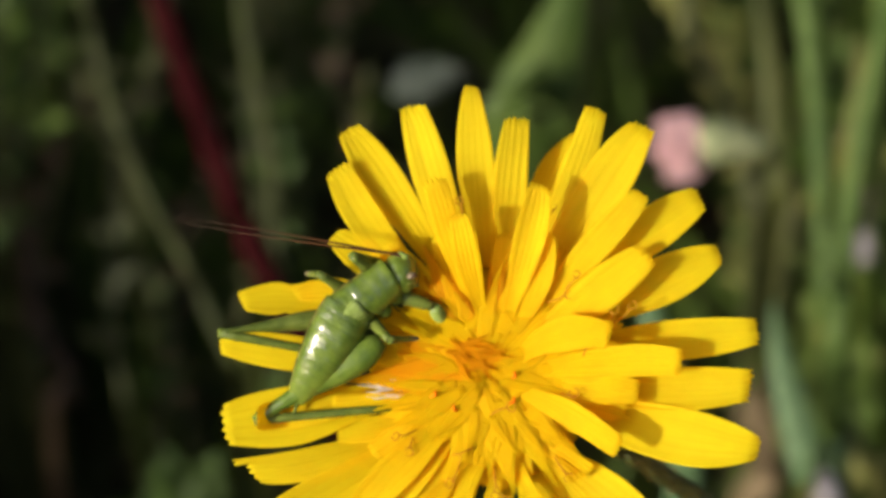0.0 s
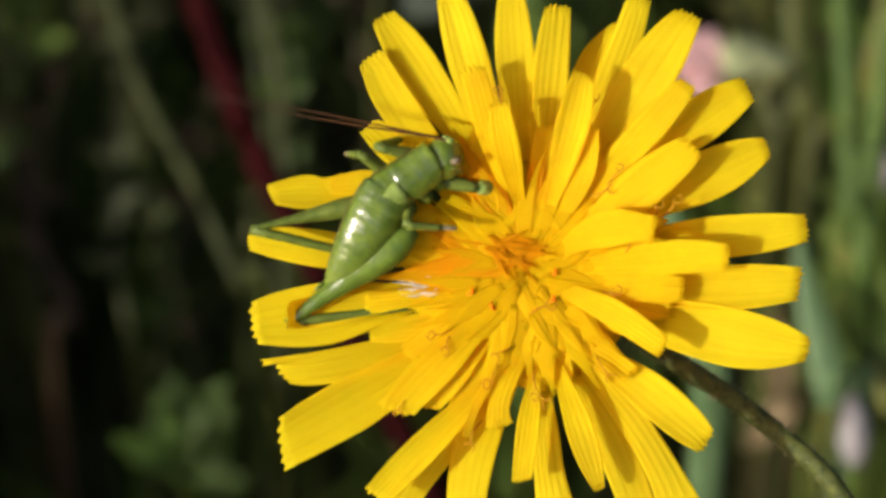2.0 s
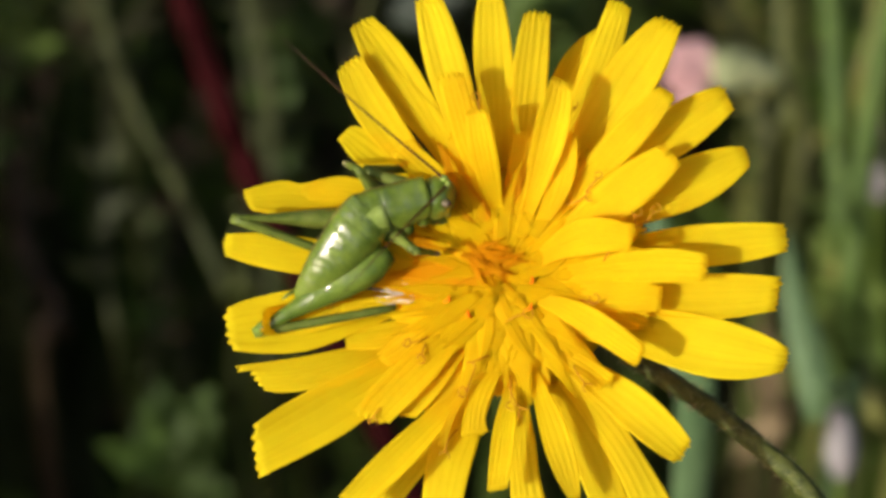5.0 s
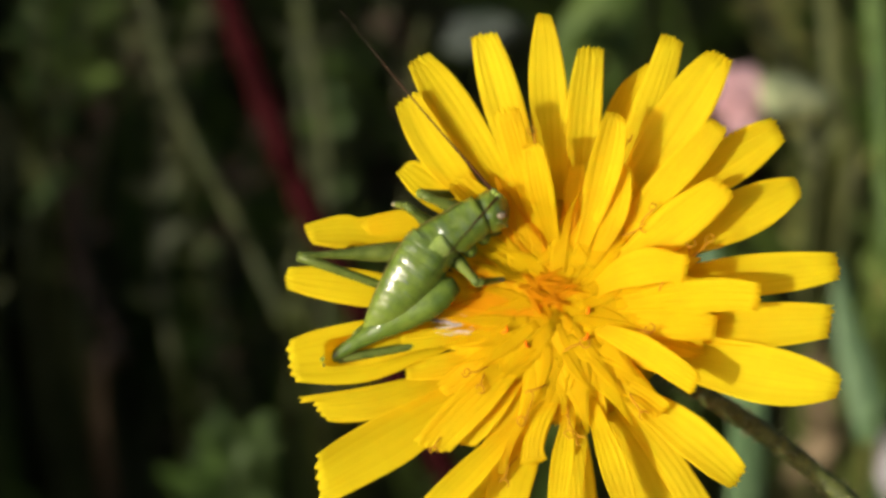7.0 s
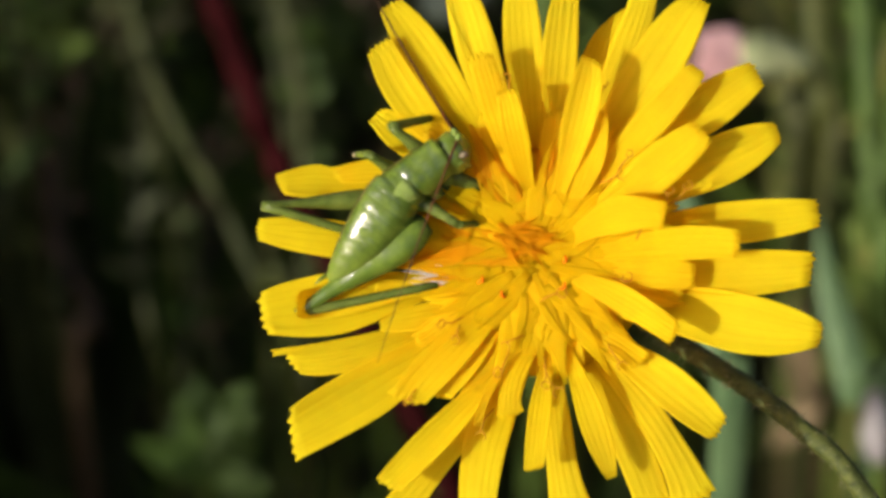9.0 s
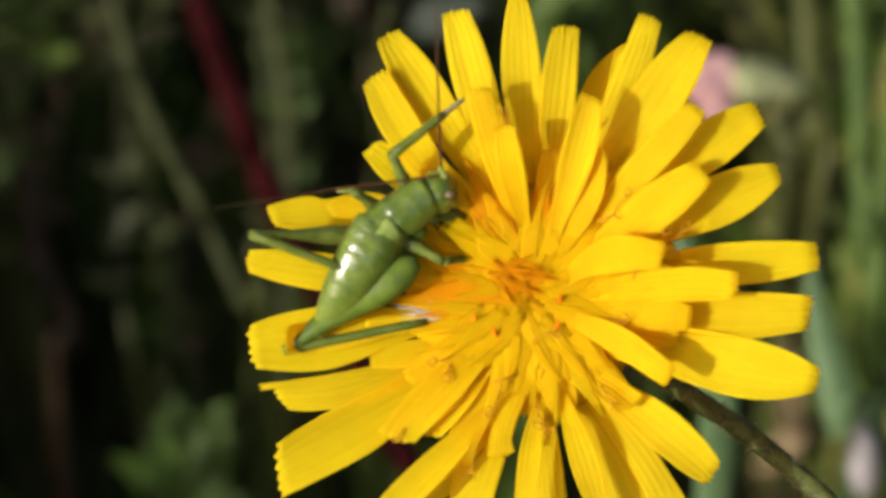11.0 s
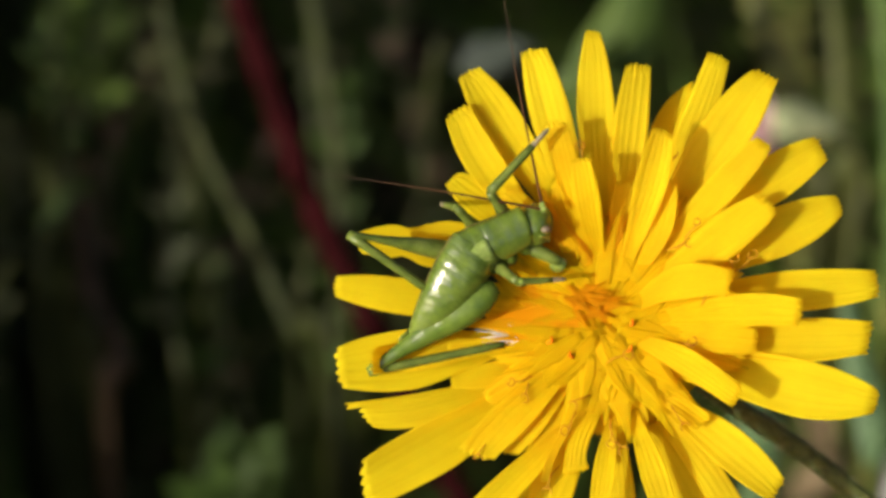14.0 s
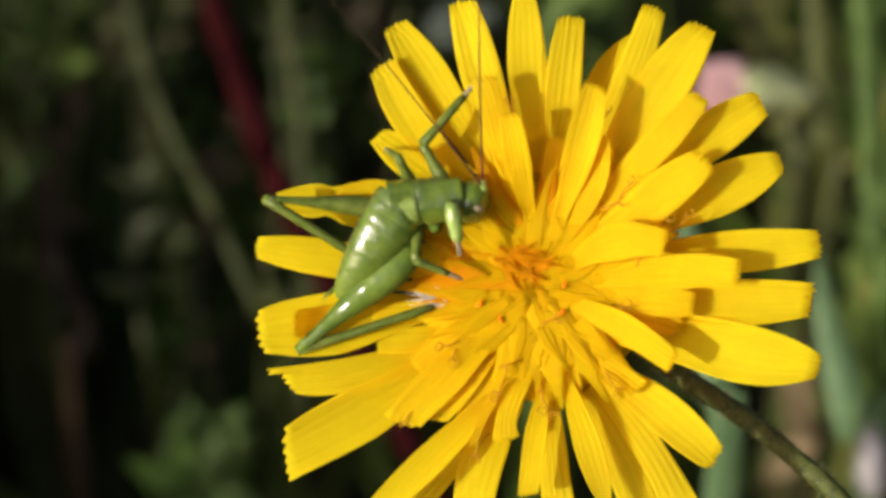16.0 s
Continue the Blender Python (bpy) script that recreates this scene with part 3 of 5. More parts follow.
def reed(name, points, radius, mat, label, category="stalk", steps=6):
    ob = thing(name, FACE, label, category)
    line = smooth_line(points, steps)
    bm = bmesh.new()
    tube(bm, [p * MM for p in line], [radius * (1 + 0.12 * math.sin(i * 2.1)) * MM for i in range(len(line))], 9)
    part("stem", bm, mat, ob)
    for k in (0.3, 0.52, 0.74):
        i = int(k * (len(line) - 2))
        d = (line[i + 1] - line[i]).normalized() * radius
        bm = bmesh.new()
        tube(bm, [(line[i] + d * q) * MM for q in (-0.9, -0.4, 0, 0.4, 0.9)], [radius * q * MM for q in (1.02, 1.1, 1.14, 1.1, 1.02)], 9)
        part("joint", bm, mat, ob)
    return ob


def leaf_bmesh(base, tip, width, seed, curl=0.3):
    """A broad leaf from base to tip (mm), with a midrib fold and a wavy rim."""
    rng = random.Random(seed)
    base, tip = Vector(base), Vector(tip)
    d = tip - base
    side = d.cross(Vector((rng.uniform(-0.3, 0.3), rng.uniform(-0.3, 0.3), 1))).normalized()
    up = side.cross(d).normalized()
    grid = []
    for i in range(12):
        s = i / 11
        w = width / 2 * max(0.06, math.sin(math.pi * (0.05 + 0.93 * s) ** 0.8))
        row = []
        for u in (-1, -0.5, 0, 0.5, 1):
            row.append((base + d * s + side * w * u * (1 + 0.1 * math.sin(s * 14 + seed)) + up * (curl * width * (abs(u) * 0.4 - s * s * 0.6) + 0.06 * width * math.sin(9 * s + 3 * u))) * MM)
        grid.append(row)
    bm = bmesh.new()
    sheet(bm, grid, 0.2 * MM)
    return bm


def red_stem():
    pts = [Vector((-33.5, 40, -102)), Vector((-28.8, 26.5, -100)), Vector((-25.0, 16.0, -100)), Vector((-21.0, 5.8, -100)), Vector((-12.0, -12.0, -101)), Vector((-4, -34, -112))]
    pts.append(down_to_ground(pts[-1]))
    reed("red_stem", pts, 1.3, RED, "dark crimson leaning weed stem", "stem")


red_stem()


def campion():
    """A faded pink flower with a pale calyx, hanging on a thin stalk."""
    ob = thing("pink_flower", FACE, "faded pink flower with a pale green calyx", "flower")
    for i, (dx, dy, w) in enumerate(((-4.6, 2.0, 4.2), (-5.0, -0.8, 4.4), (-3.6, -3.2, 4.0))):
        part("petal", leaf_bmesh((21.5, 14.8, -96 - i), (21.5 + dx, 14.8 + dy, -94 - i), w, 40 + i, 0.2), PINK, ob)
    bm = bmesh.new()
    line = smooth_line([(21.0, 14.8, -96.5), (24, 15.2, -96.5), (27.5, 14.4, -97)], 5)
    tube(bm, [p * MM for p in line], [r * MM for r in (1.5, 1.9, 2.1, 2.1, 2.0, 1.8, 1.6, 1.4, 1.1, 0.9, 0.6)], 10)
    part("calyx", bm, plant_material("calyx_pale", (0.16, 0.19, 0.09), (0.30, 0.32, 0.17), 300, own_tone=False), ob, "pale green ribbed calyx")
    bm = bmesh.new()
    line = smooth_line([Vector((27.5, 14.4, -97)), Vector((30, 10, -100)), Vector((29, -5, -112)), down_to_ground((28, -20, -118))], 6)
    tube(bm, [p * MM for p in line], [0.6 * MM] * len(line), 7)
    part("stem", bm, GRASS_DULL, ob)


campion()


def bud(name, base, top, radius, mat, label):
    ob = thing(name, FACE, label, "flower bud")
    base, top = Vector(base), Vector(top)
    bm = bmesh.new()
    prof = (0.45, 0.85, 1.0, 0.98, 0.85, 0.6, 0.25)
    tube(bm, [base.lerp(top, i / 6) * MM for i in range(7)], [radius * q * MM for q in prof], 10)
    part("bud", bm, mat, ob)
    bm = bmesh.new()
    line = smooth_line([base, base.lerp(down_to_ground(base), 0.4) + Vector((2, 0, 0)), down_to_ground(base)], 6)
    tube(bm, [p * MM for p in line], [0.55 * MM] * len(line), 7)
    part("stem", bm, GRASS, ob)


bud("white_bud", (31.6, -20.9, -84), (31.2, -14.3, -83.5), 1.45, WHITE, "closed white flower bud on a thin green stem")
bud("white_bud", (37.8, 3.6, -111), (38.2, 8.2, -110), 1.7, WHITE, "closed white flower bud among grass stalks")
bud("mauve_bud", (38.9, 8.6, -113), (38.6, 13.0, -112), 1.5, MAUVE, "dull mauve bud among grass stalks")


def leafy(name, points, radius, mat, leaf_mat, label, count, size, seed):
    """A weed stem set with small leaves."""
    ob = thing(name, FACE, label, "weed")
    line = smooth_line(points, 6)
    bm = bmesh.new()
    tube(bm, [p * MM for p in line], [radius * MM] * len(line), 8)
    part("stem", bm, mat, ob)
    rng = random.Random(seed)
    top = len(line) * 2 // 3
    for i in range(count):
        b = line[int((top - 1) * (i + rng.random()) / count)]
        a = rng.uniform(0, 6.28)
        t = b + Vector((math.cos(a), 0.6 * math.sin(a) + 0.4, rng.uniform(-0.2, 0.5))) * size * rng.uniform(0.6, 1.3)
        part("leaf_blade", leaf_bmesh(b, t, size * rng.uniform(0.35, 0.6), seed + i, 0.3), leaf_mat, ob)
    return ob


def stand():
    """The stalks and leaves that can be told apart."""
    g, V = down_to_ground, Vector
    blade("tall_grass", [g((31.6, -24, -90)), V((31.6, -19, -88)), V((30.4, -15.4, -88)), V((29.2, -10.8, -88)), V((27.9, -5.7, -88)), V((27.0, 0.5, -88))], 3.2, BLUE_LEAF, "grey-green grass blade with a tapering tip")
    blade("tall_grass", [g((18, -26, -74)), V((17.7, -19.9, -72)), V((17.2, -12.1, -72)), V((16.0, -3.0, -72)), V((13, 7, -74))], 3.0, BLUE_LEAF, "upright grey-green grass blade behind the flower")
    reed("grass_stalk", [g((33.6, -24, -96)), V((33.3, -14.2, -95)), V((32.8, 0.5, -95)), V((32.4, 9.9, -95)), V((32.0, 17.8, -95)), V((31.2, 25.7, -95)), V((29.8, 38, -96))], 1.2, BRIGHT_LEAF, "tall stout green grass stalk")
    reed("grass_stalk", [g((32.6, -22, -94)), V((32.6, -9.9, -92)), V((33.6, 2.1, -92)), V((35.7, 15.1, -92)), V((37.3, 22.3, -92)), V((40, 34, -93))], 1.15, BRIGHT_LEAF, "leaning bright green grass stalk")
    reed("grass_stalk", [V((33.4, -5.0, -97)), V((34.9, -12.2, -96)), V((36.3, -16.4, -96)), V((37.6, -21.6, -96)), g((40, -30, -98))], 0.95, OLIVE_BRIGHT, "yellowish green bent stalk")
    reed("grass_stalk", [g((39.5, -22, -102)), V((39.2, -10, -101)), V((38.4, 4, -101)), V((38.2, 22, -101)), V((38.6, 36, -101))], 0.8, GRASS, "thin green grass stalk")
    blade("tall_grass", [g((28, -4, -118)), V((29.0, 4, -114)), V((29.6, 14, -112)), V((28.8, 24, -111)), V((27, 36, -111))], 2.2, OLIVE_DIM, "dull olive grass blade")
    blade("tall_grass", [g((36, 0, -112)), V((36.0, 8, -108)), V((37.0, 14.6, -106)), V((37.6, 19, -105)), V((37.0, 25.5, -105))], 3.6, OLIVE_BRIGHT, "broad yellowish green grass blade")
    leafy("flowering_weed", [V((20.7, 31, -113)), V((21.6, 25.4, -113)), V((23.8, 21.0, -113)), V((26.0, 16.0, -113)), V((27.1, 9.3, -113)), V((27.2, 2.6, -114)), g((27, -12, -118))], 0.75, GRASS_DULL, OLIVE_BRIGHT, "olive weed with small yellowish leaves", 26, 3.4, 160)
    leafy("flowering_weed", [V((33.5, 33, -118)), V((34.5, 25, -118)), V((35.0, 17, -118)), V((35.5, 6, -120)), g((35, -12, -124))], 0.7, GRASS_DULL, GRASS, "leafy green weed among the stalks", 24, 3.6, 190)
    rng = random.Random(33)
    for i in range(7):
        x, y, z = 26 + i * 2.9 + rng.uniform(-1, 1), rng.uniform(0, 30), -117 - rng.uniform(0, 8)
        pts = [V((x + rng.uniform(-3, 3), y + 10, z)), V((x, y, z)), V((x + rng.uniform(-2, 2), y - 14, z - 1)), V((x + rng.uniform(-2, 2), y - 30, z - 3))]
        leafy("flowering_weed", pts + [g(pts[-1])], 0.45, GRASS, (OLIVE_BRIGHT, GRASS)[i % 2], ("slender weed with small yellowish green leaves", "slender weed with small fresh green leaves")[i % 2], 30, 2.6, 620 + 30 * i)
    leafy("low_weed", [V((38.5, -4, -122)), V((36.5, -10, -121)), V((37.5, -18, -121)), g((37, -26, -124))], 0.7, GRASS_DULL, GRASS, "low leafy green weed", 18, 4.0, 230)
    ob = thing("broad_leaf", FACE, "broad bright green leaf with a pale midrib", "leaf")
    line = smooth_line([g((3, 2, -104)), V((4.2, 10, -99)), V((5.3, 18.3, -95)), V((7.4, 23.6, -94)), V((10.5, 33, -94))], 6)
    bm = bmesh.new()
    sheet(bm, blade_grid(line, 7.2), 0.15 * MM)
    part("leaf_blade", bm, LEAF_BROAD, ob)
    bm = bmesh.new()
    tube(bm, [(p + V((0, 0, 0.1))) * MM for p in line], [0.3 * MM] * len(line), 6)
    part("midrib", bm, BRIGHT_LEAF, ob)
    reed("weed_stalk", [V((-39.5, 40, -105)), V((-37.2, 29.4, -104)), V((-34.4, 18.7, -104)), V((-31.7, 11.2, -104)), V((-27.6, 3.9, -104)), V((-23.3, -5.2, -104)), V((-20.6, -10.6, -105)), g((-19.5, -20, -108))], 0.7, DULL_STEM, "bent olive weed stalk", "stem")
    reed("weed_stalk", [V((-24, 40, -113)), V((-22.3, 27, -112)), V((-20.2, 15.9, -112)), V((-19.0, 3, -112)), V((-17.5, -10, -113)), g((-16, -20, -116))], 0.9, DULL_STEM, "upright olive weed stalk", "stem")
    reed("dry_stalk", [V((-47, 14, -127)), V((-46.1, 5.4, -125)), V((-44.8, -2, -125)), V((-41.4, -9.1, -125)), V((-43.5, -16, -126)), g((-44, -26, -130))], 0.9, STRAW, "thin brown dry stalk", "stalk")
    leafy("flowering_weed", [V((-44, 34, -124)), V((-44.5, 26, -124)), V((-45.8, 18, -124)), V((-46, 8, -126)), g((-46, -6, -130))], 0.7, GRASS_DULL, GRASS, "shaded green leafy weed", 40, 5.6, 260)
    leafy("flowering_weed", [V((-31, 30, -116)), V((-32, 24, -116)), V((-34.5, 17, -116)), V((-34, 10, -117)), g((-34, -4, -120))], 0.6, GRASS_DULL, GRASS_DULL, "olive weed with narrow leaves", 14, 3.0, 290)
    rng = random.Random(31)
    for i in range(9):
        x, y, z = -52 + i * 4.6 + rng.uniform(-2, 2), rng.uniform(2, 30), -116 - rng.uniform(0, 22)
        pts = [V((x + rng.uniform(-3, 3), y + 10, z)), V((x, y, z)), V((x + rng.uniform(-3, 3), y - 14, z - 1)), V((x + rng.uniform(-2, 2), y - 30, z - 3))]
        leafy("low_weed", pts + [g(pts[-1])], 0.5, GRASS_DULL, (GRASS_DULL, LEAF_DEEP, STRAW)[i % 3], ("dull olive leafy weed in the shade", "green leafy weed in the shade", "withered brown leafy weed in the shade")[i % 3], 22, 3.2, 320 + 30 * i)
    ob = thing("pale_leaf", FACE, "pale grey withered leaf", "leaf")
    part("leaf_blade", leaf_bmesh((-8.5, 20.9, -107), (-0.5, 22.4, -105), 4.2, 61, 0.2), GREY_LEAF, ob)
    bm = bmesh.new()
    tube(bm, [q * MM for q in smooth_line([V((-8.5, 20.9, -107)), V((-11, 14, -112)), g((-12, 2, -120))], 5)], [0.4 * MM] * 11, 6)
    part("leaf_stalk", bm, GRASS_DULL, ob)
    for x, y, z, dx, dy, w, n in ((26.9, -9.0, -112, 1.6, -9.0, 3.6, 62), (29.5, -17, -116, -4.5, -5.0, 3.2, 63), (29.5, 8.0, -126, 0.3, -9.0, 3.4, 64)):
        ob = thing("dry_leaf", FACE, "dry beige-brown leaf caught among the stalks", "leaf")
        part("leaf_blade", leaf_bmesh((x, y, z), (x + dx, y + dy, z - 3), w, n, 0.3), BEIGE, ob)
        bm = bmesh.new()
        tube(bm, [q * MM for q in smooth_line([V((x, y, z)), V((x + 1, y - 4, z - 8)), g((x, y - 8, z - 12))], 5)], [0.35 * MM] * 11, 6)
        part("leaf_stalk", bm, STRAW, ob)
    ob = thing("leaf_clump", FACE, "low clump of small green leaves", "plant")
    rng = random.Random(9)
    for i in range(11):
        a = rng.uniform(0, 6.28)
        b = V((-29.5 + rng.uniform(-2, 2), -21.5 + rng.uniform(-2, 2), -112))
        t = b + V((math.cos(a) * 6, math.sin(a) * 5 + 2.0, rng.uniform(0, 4)))
        part("leaf_blade", leaf_bmesh(b, t, rng.uniform(3.0, 4.4), 70 + i, 0.3), LEAF_DEEP, ob)
    bm = bmesh.new()
    line = smooth_line([V((-29.5, -21.5, -112)), g((-29.5, -21.5, -112))], 5)
    tube(bm, [p * MM for p in line], [0.7 * MM] * len(line), 7)
    part("stem", bm, GRASS, ob)


stand()


def meadow(name, count, mat, label, seed, low, high, w0, w1, lean, deep, spread=(-0.13, 0.13), depth=(0.03, 0.42), edge=400):
    """Uncounted grass behind the flower: rooted in the soil, never nearer than a set depth."""
    rng = random.Random(seed)
    back = FACE.inverted()
    bm = bmesh.new()
    made = 0
    while made < count:
        root = Vector((rng.uniform(*spread), rng.uniform(*depth), -0.004))
        h = rng.uniform(low, high)
        way = Vector((rng.gauss(0, lean), rng.gauss(0, lean) + 0.1, 1)).normalized()
        sag = Vector((rng.gauss(0, 0.3), rng.gauss(0, 0.3), 0)) * h
        line = [root + way * h * s + sag * s * s for s in (0, 0.25, 0.5, 0.75, 1.0)]
        flat = [back @ p / MM for p in line]
        if max(p.z for p in flat) > -deep or max(p.x for p in flat) > edge:
            continue
        made += 1
        grid = blade_grid(flat, rng.uniform(w0, w1), 0.3)
        vs = [[bm.verts.new(p) for p in row] for row in grid]
        for a, b in zip(vs, vs[1:]):
            for j in range(2):
                bm.faces.new((a[j], a[j + 1], b[j + 1], b[j]))
    ob = new(name, mesh_of(name, bm, mat))
    ob.matrix_world = FACE
    tagged(ob, label, "grass", kind="stuff")


meadow("meadow_grass", 1100, GRASS, "shaded green meadow grass behind the flower", 21, 0.03, 0.13, 1.2, 2.8, 0.25, 128)
meadow("meadow_grass_olive", 900, GRASS_DULL, "dull olive grass in the shade", 22, 0.03, 0.13, 0.8, 2.4, 0.3, 125)
meadow("dead_grass", 1100, STRAW, "brown dead grass lying near the soil", 23, 0.02, 0.06, 0.8, 2.2, 0.9, 140)
# tall grass added on the sun's side, mostly out of view, to shade the background
meadow("shading_grass", 850, GRASS_DULL, "dense tall olive grass added beside the flower to shade the background", 24, 0.09, 0.20, 3.0, 6.0, 0.14, 28, (-0.20, -0.055), (-0.04, 0.16), -46)


def wide_meadow():
    """Low uncounted grass all round, outside the patch that is seen."""
    rng = random.Random(41)
    verts, faces = [], []
    while len(faces) < 3 * 7000:
        x, y = rng.gauss(0, 0.8), rng.gauss(0.1, 0.8)
        if -0.32 < x < 0.32 and -0.34 < y < 0.50:
            continue
        h, w, a = rng.uniform(0.04, 0.10), rng.uniform(0.002, 0.005), rng.uniform(0, 6.28)
        side = Vector((math.cos(a), math.sin(a), 0)) * w
        tip = Vector((rng.gauss(0, 0.4), rng.gauss(0, 0.4), 1)).normalized() * h
        sag = Vector((rng.gauss(0, 0.3), rng.gauss(0, 0.3), 0)) * h
        root = Vector((x, y, -0.006))
        n = len(verts)
        for s in (0, 0.4, 0.75):
            c = root + tip * s + sag * s * s
            verts += [c - side * (1 - 0.5 * s), c + side * (1 - 0.5 * s)]
        verts.append(root + tip + sag)
        faces += [(n, n + 1, n + 3, n + 2), (n + 2, n + 3, n + 5, n + 4), (n + 4, n + 5, n + 6)]
    me = bpy.data.meshes.new("wide_meadow")
    me.from_pydata(verts, [], faces)
    me.materials.append(GRASS)
    tagged(new("wide_meadow", me), "low green meadow grass all around", "grass", kind="stuff")


wide_meadow()


# ---- the bush cricket ----
def green(name, dark, light, rough, coat=0.0, belly=None, wrinkle=(9500, 2800, 2800)):
    """Insect skin: mottled, finely wrinkled across its length, with a wet gloss; paler towards the belly where one is given."""
    m, t, b = material(name, rough + 0.15, 0.16)
    co = t.nodes.new("ShaderNodeTexCoord")
    n1 = node(t, "ShaderNodeTexNoise", Scale=900.0, Detail=3.0)
    t.links.new(co.outputs["Object"], n1.inputs["Vector"])
    col = ramp(t, n1.outputs["Fac"], [(0.35, dark), (0.65, light)]).outputs[0]
    if belly:
        split = t.nodes.new("ShaderNodeSeparateXYZ")
        t.links.new(co.outputs["Object"], split.inputs[0])
        span = t.nodes.new("ShaderNodeMapRange")
        span.inputs["From Min"].default_value = 0.0010
        span.inputs["From Max"].default_value = -0.0002
        t.links.new(split.outputs["Z"], span.inputs["Value"])
        col = mixed(t, span.outputs[0], col, belly)
    n2 = node(t, "ShaderNodeTexNoise", Scale=7000.0, Detail=4.0, Roughness=0.7)
    t.links.new(co.outputs["Object"], n2.inputs["Vector"])
    speck = ramp(t, n2.outputs["Fac"], [(0.3, (0.55, 0.6, 0.45)), (0.45, (1, 1, 1))])
    col = mixed(t, 0.6, col, speck.outputs[0], "MULTIPLY")
    t.links.new(col, b.inputs["Base Color"])
    stretch = node(t, "ShaderNodeMapping")
    stretch.inputs["Scale"].default_value = wrinkle
    t.links.new(co.outputs["Object"], stretch.inputs[0])
    n3 = node(t, "ShaderNodeTexNoise", Scale=1.0, Detail=2.0, Roughness=0.6)
    t.links.new(stretch.outputs[0], n3.inputs["Vector"])
    bumped(t, b, n3.outputs["Fac"], 0.5, 0.00008)
    gloss = t.nodes.new("ShaderNodeBump")
    gloss.inputs["Strength"].default_value = 1.0
    gloss.inputs["Distance"].default_value = 0.000022
    t.links.new(n3.outputs["Fac"], gloss.inputs["Height"])
    t.links.new(gloss.outputs[0], b.inputs["Coat Normal"])
    n4 = node(t, "ShaderNodeTexNoise", Scale=0.36, Detail=1.0)
    t.links.new(stretch.outputs[0], n4.inputs["Vector"])
    wet = ramp(t, n4.outputs["Fac"], [(0.47, (0.03 * coat,) * 3), (0.54, (coat,) * 3)])
    t.links.new(wet.outputs[0], b.inputs["Coat Weight"])
    b.inputs["Coat Roughness"].default_value = 0.11
    b.inputs["Coat IOR"].default_value = 1.8
    b.inputs["Subsurface Weight"].default_value = 0.3
    b.inputs["Subsurface Radius"].default_value = (0.0006, 0.0008, 0.0003)
    b.inputs["Subsurface Scale"].default_value = 1.0
    return m


BODY_GREEN = green("cricket_green", (0.054, 0.086, 0.008), (0.098, 0.138, 0.015), 0.36, 1.0, (0.115, 0.155, 0.02))
SHIELD_GREEN = green("cricket_shield_green", (0.056, 0.088, 0.008), (0.104, 0.146, 0.016), 0.34, 1.0, (0.125, 0.165, 0.022))
NECK_GREEN = green("cricket_neck_green", (0.065, 0.090, 0.013), (0.11, 0.140, 0.024), 0.45, 0.3)
LEG_GREEN = green("cricket_leg_green", (0.058, 0.080, 0.009), (0.105, 0.130, 0.020), 0.4, 0.2)
THIGH_GREEN = green("cricket_thigh_green", (0.056, 0.092, 0.008), (0.098, 0.142, 0.016), 0.45, 0.3, None, (4200, 2600, 2600))
PALE_GREEN = green("cricket_pale_green", (0.13, 0.18, 0.032), (0.21, 0.275, 0.065), 0.4, 0.5)
STRIPE = green("cricket_stripe", (0.075, 0.062, 0.015), (0.13, 0.105, 0.026), 0.45)
TARSUS = green("cricket_foot", (0.13, 0.10, 0.06), (0.25, 0.21, 0.12), 0.4)
EYE, _t, _b = material("cricket_eye", 0.15)
_b.inputs["Base Color"].default_value = (0.11, 0.085, 0.05, 1)
FEELER, _t, _b = material("antenna_brown", 0.7, 0.1)
_co = _t.nodes.new("ShaderNodeTexCoord")
_split = _t.nodes.new("ShaderNodeSeparateXYZ")
_t.links.new(_co.outputs["Object"], _split.inputs[0])
_span = _t.nodes.new("ShaderNodeMapRange")
_span.inputs["From Max"].default_value = 0.0145
_t.links.new(_split.outputs["X"], _span.inputs["Value"])
_t.links.new(ramp(_t, _span.outputs[0], [(0.0, (0.050, 0.016, 0.005)), (0.35, (0.070, 0.028, 0.009)), (0.8, (0.05, 0.03, 0.018))]).outputs[0], _b.inputs["Base Color"])

ROLL = -44.0  # the back leans to the animal's left
SWAY = -0.22  # and the abdomen lies a little to its right


def lathe(bm, stations, sides=36, roll=ROLL, keel=0.12, sway=0.0):
    """A body along x: stations of x, half width, half height, height of the axis (mm)."""
    turn = Matrix.Rotation(radians(roll), 3, "X")
    rings = []
    for x, ry, rz, zc in stations:
        ring = []
        for k in range(sides):
            a = 2 * math.pi * k / sides
            ridge = 1 + keel * math.exp(-((k / sides - 0.25) / 0.07) ** 2) if k < sides // 2 else 0.9
            v = Vector((0, math.cos(a) * ry, math.sin(a) * rz * ridge))
            ring.append(bm.verts.new((turn @ v + Vector((x, sway * min(1, max(0, -x / 3)), zc))) * MM))
        rings.append(ring)
    skin(bm, rings)


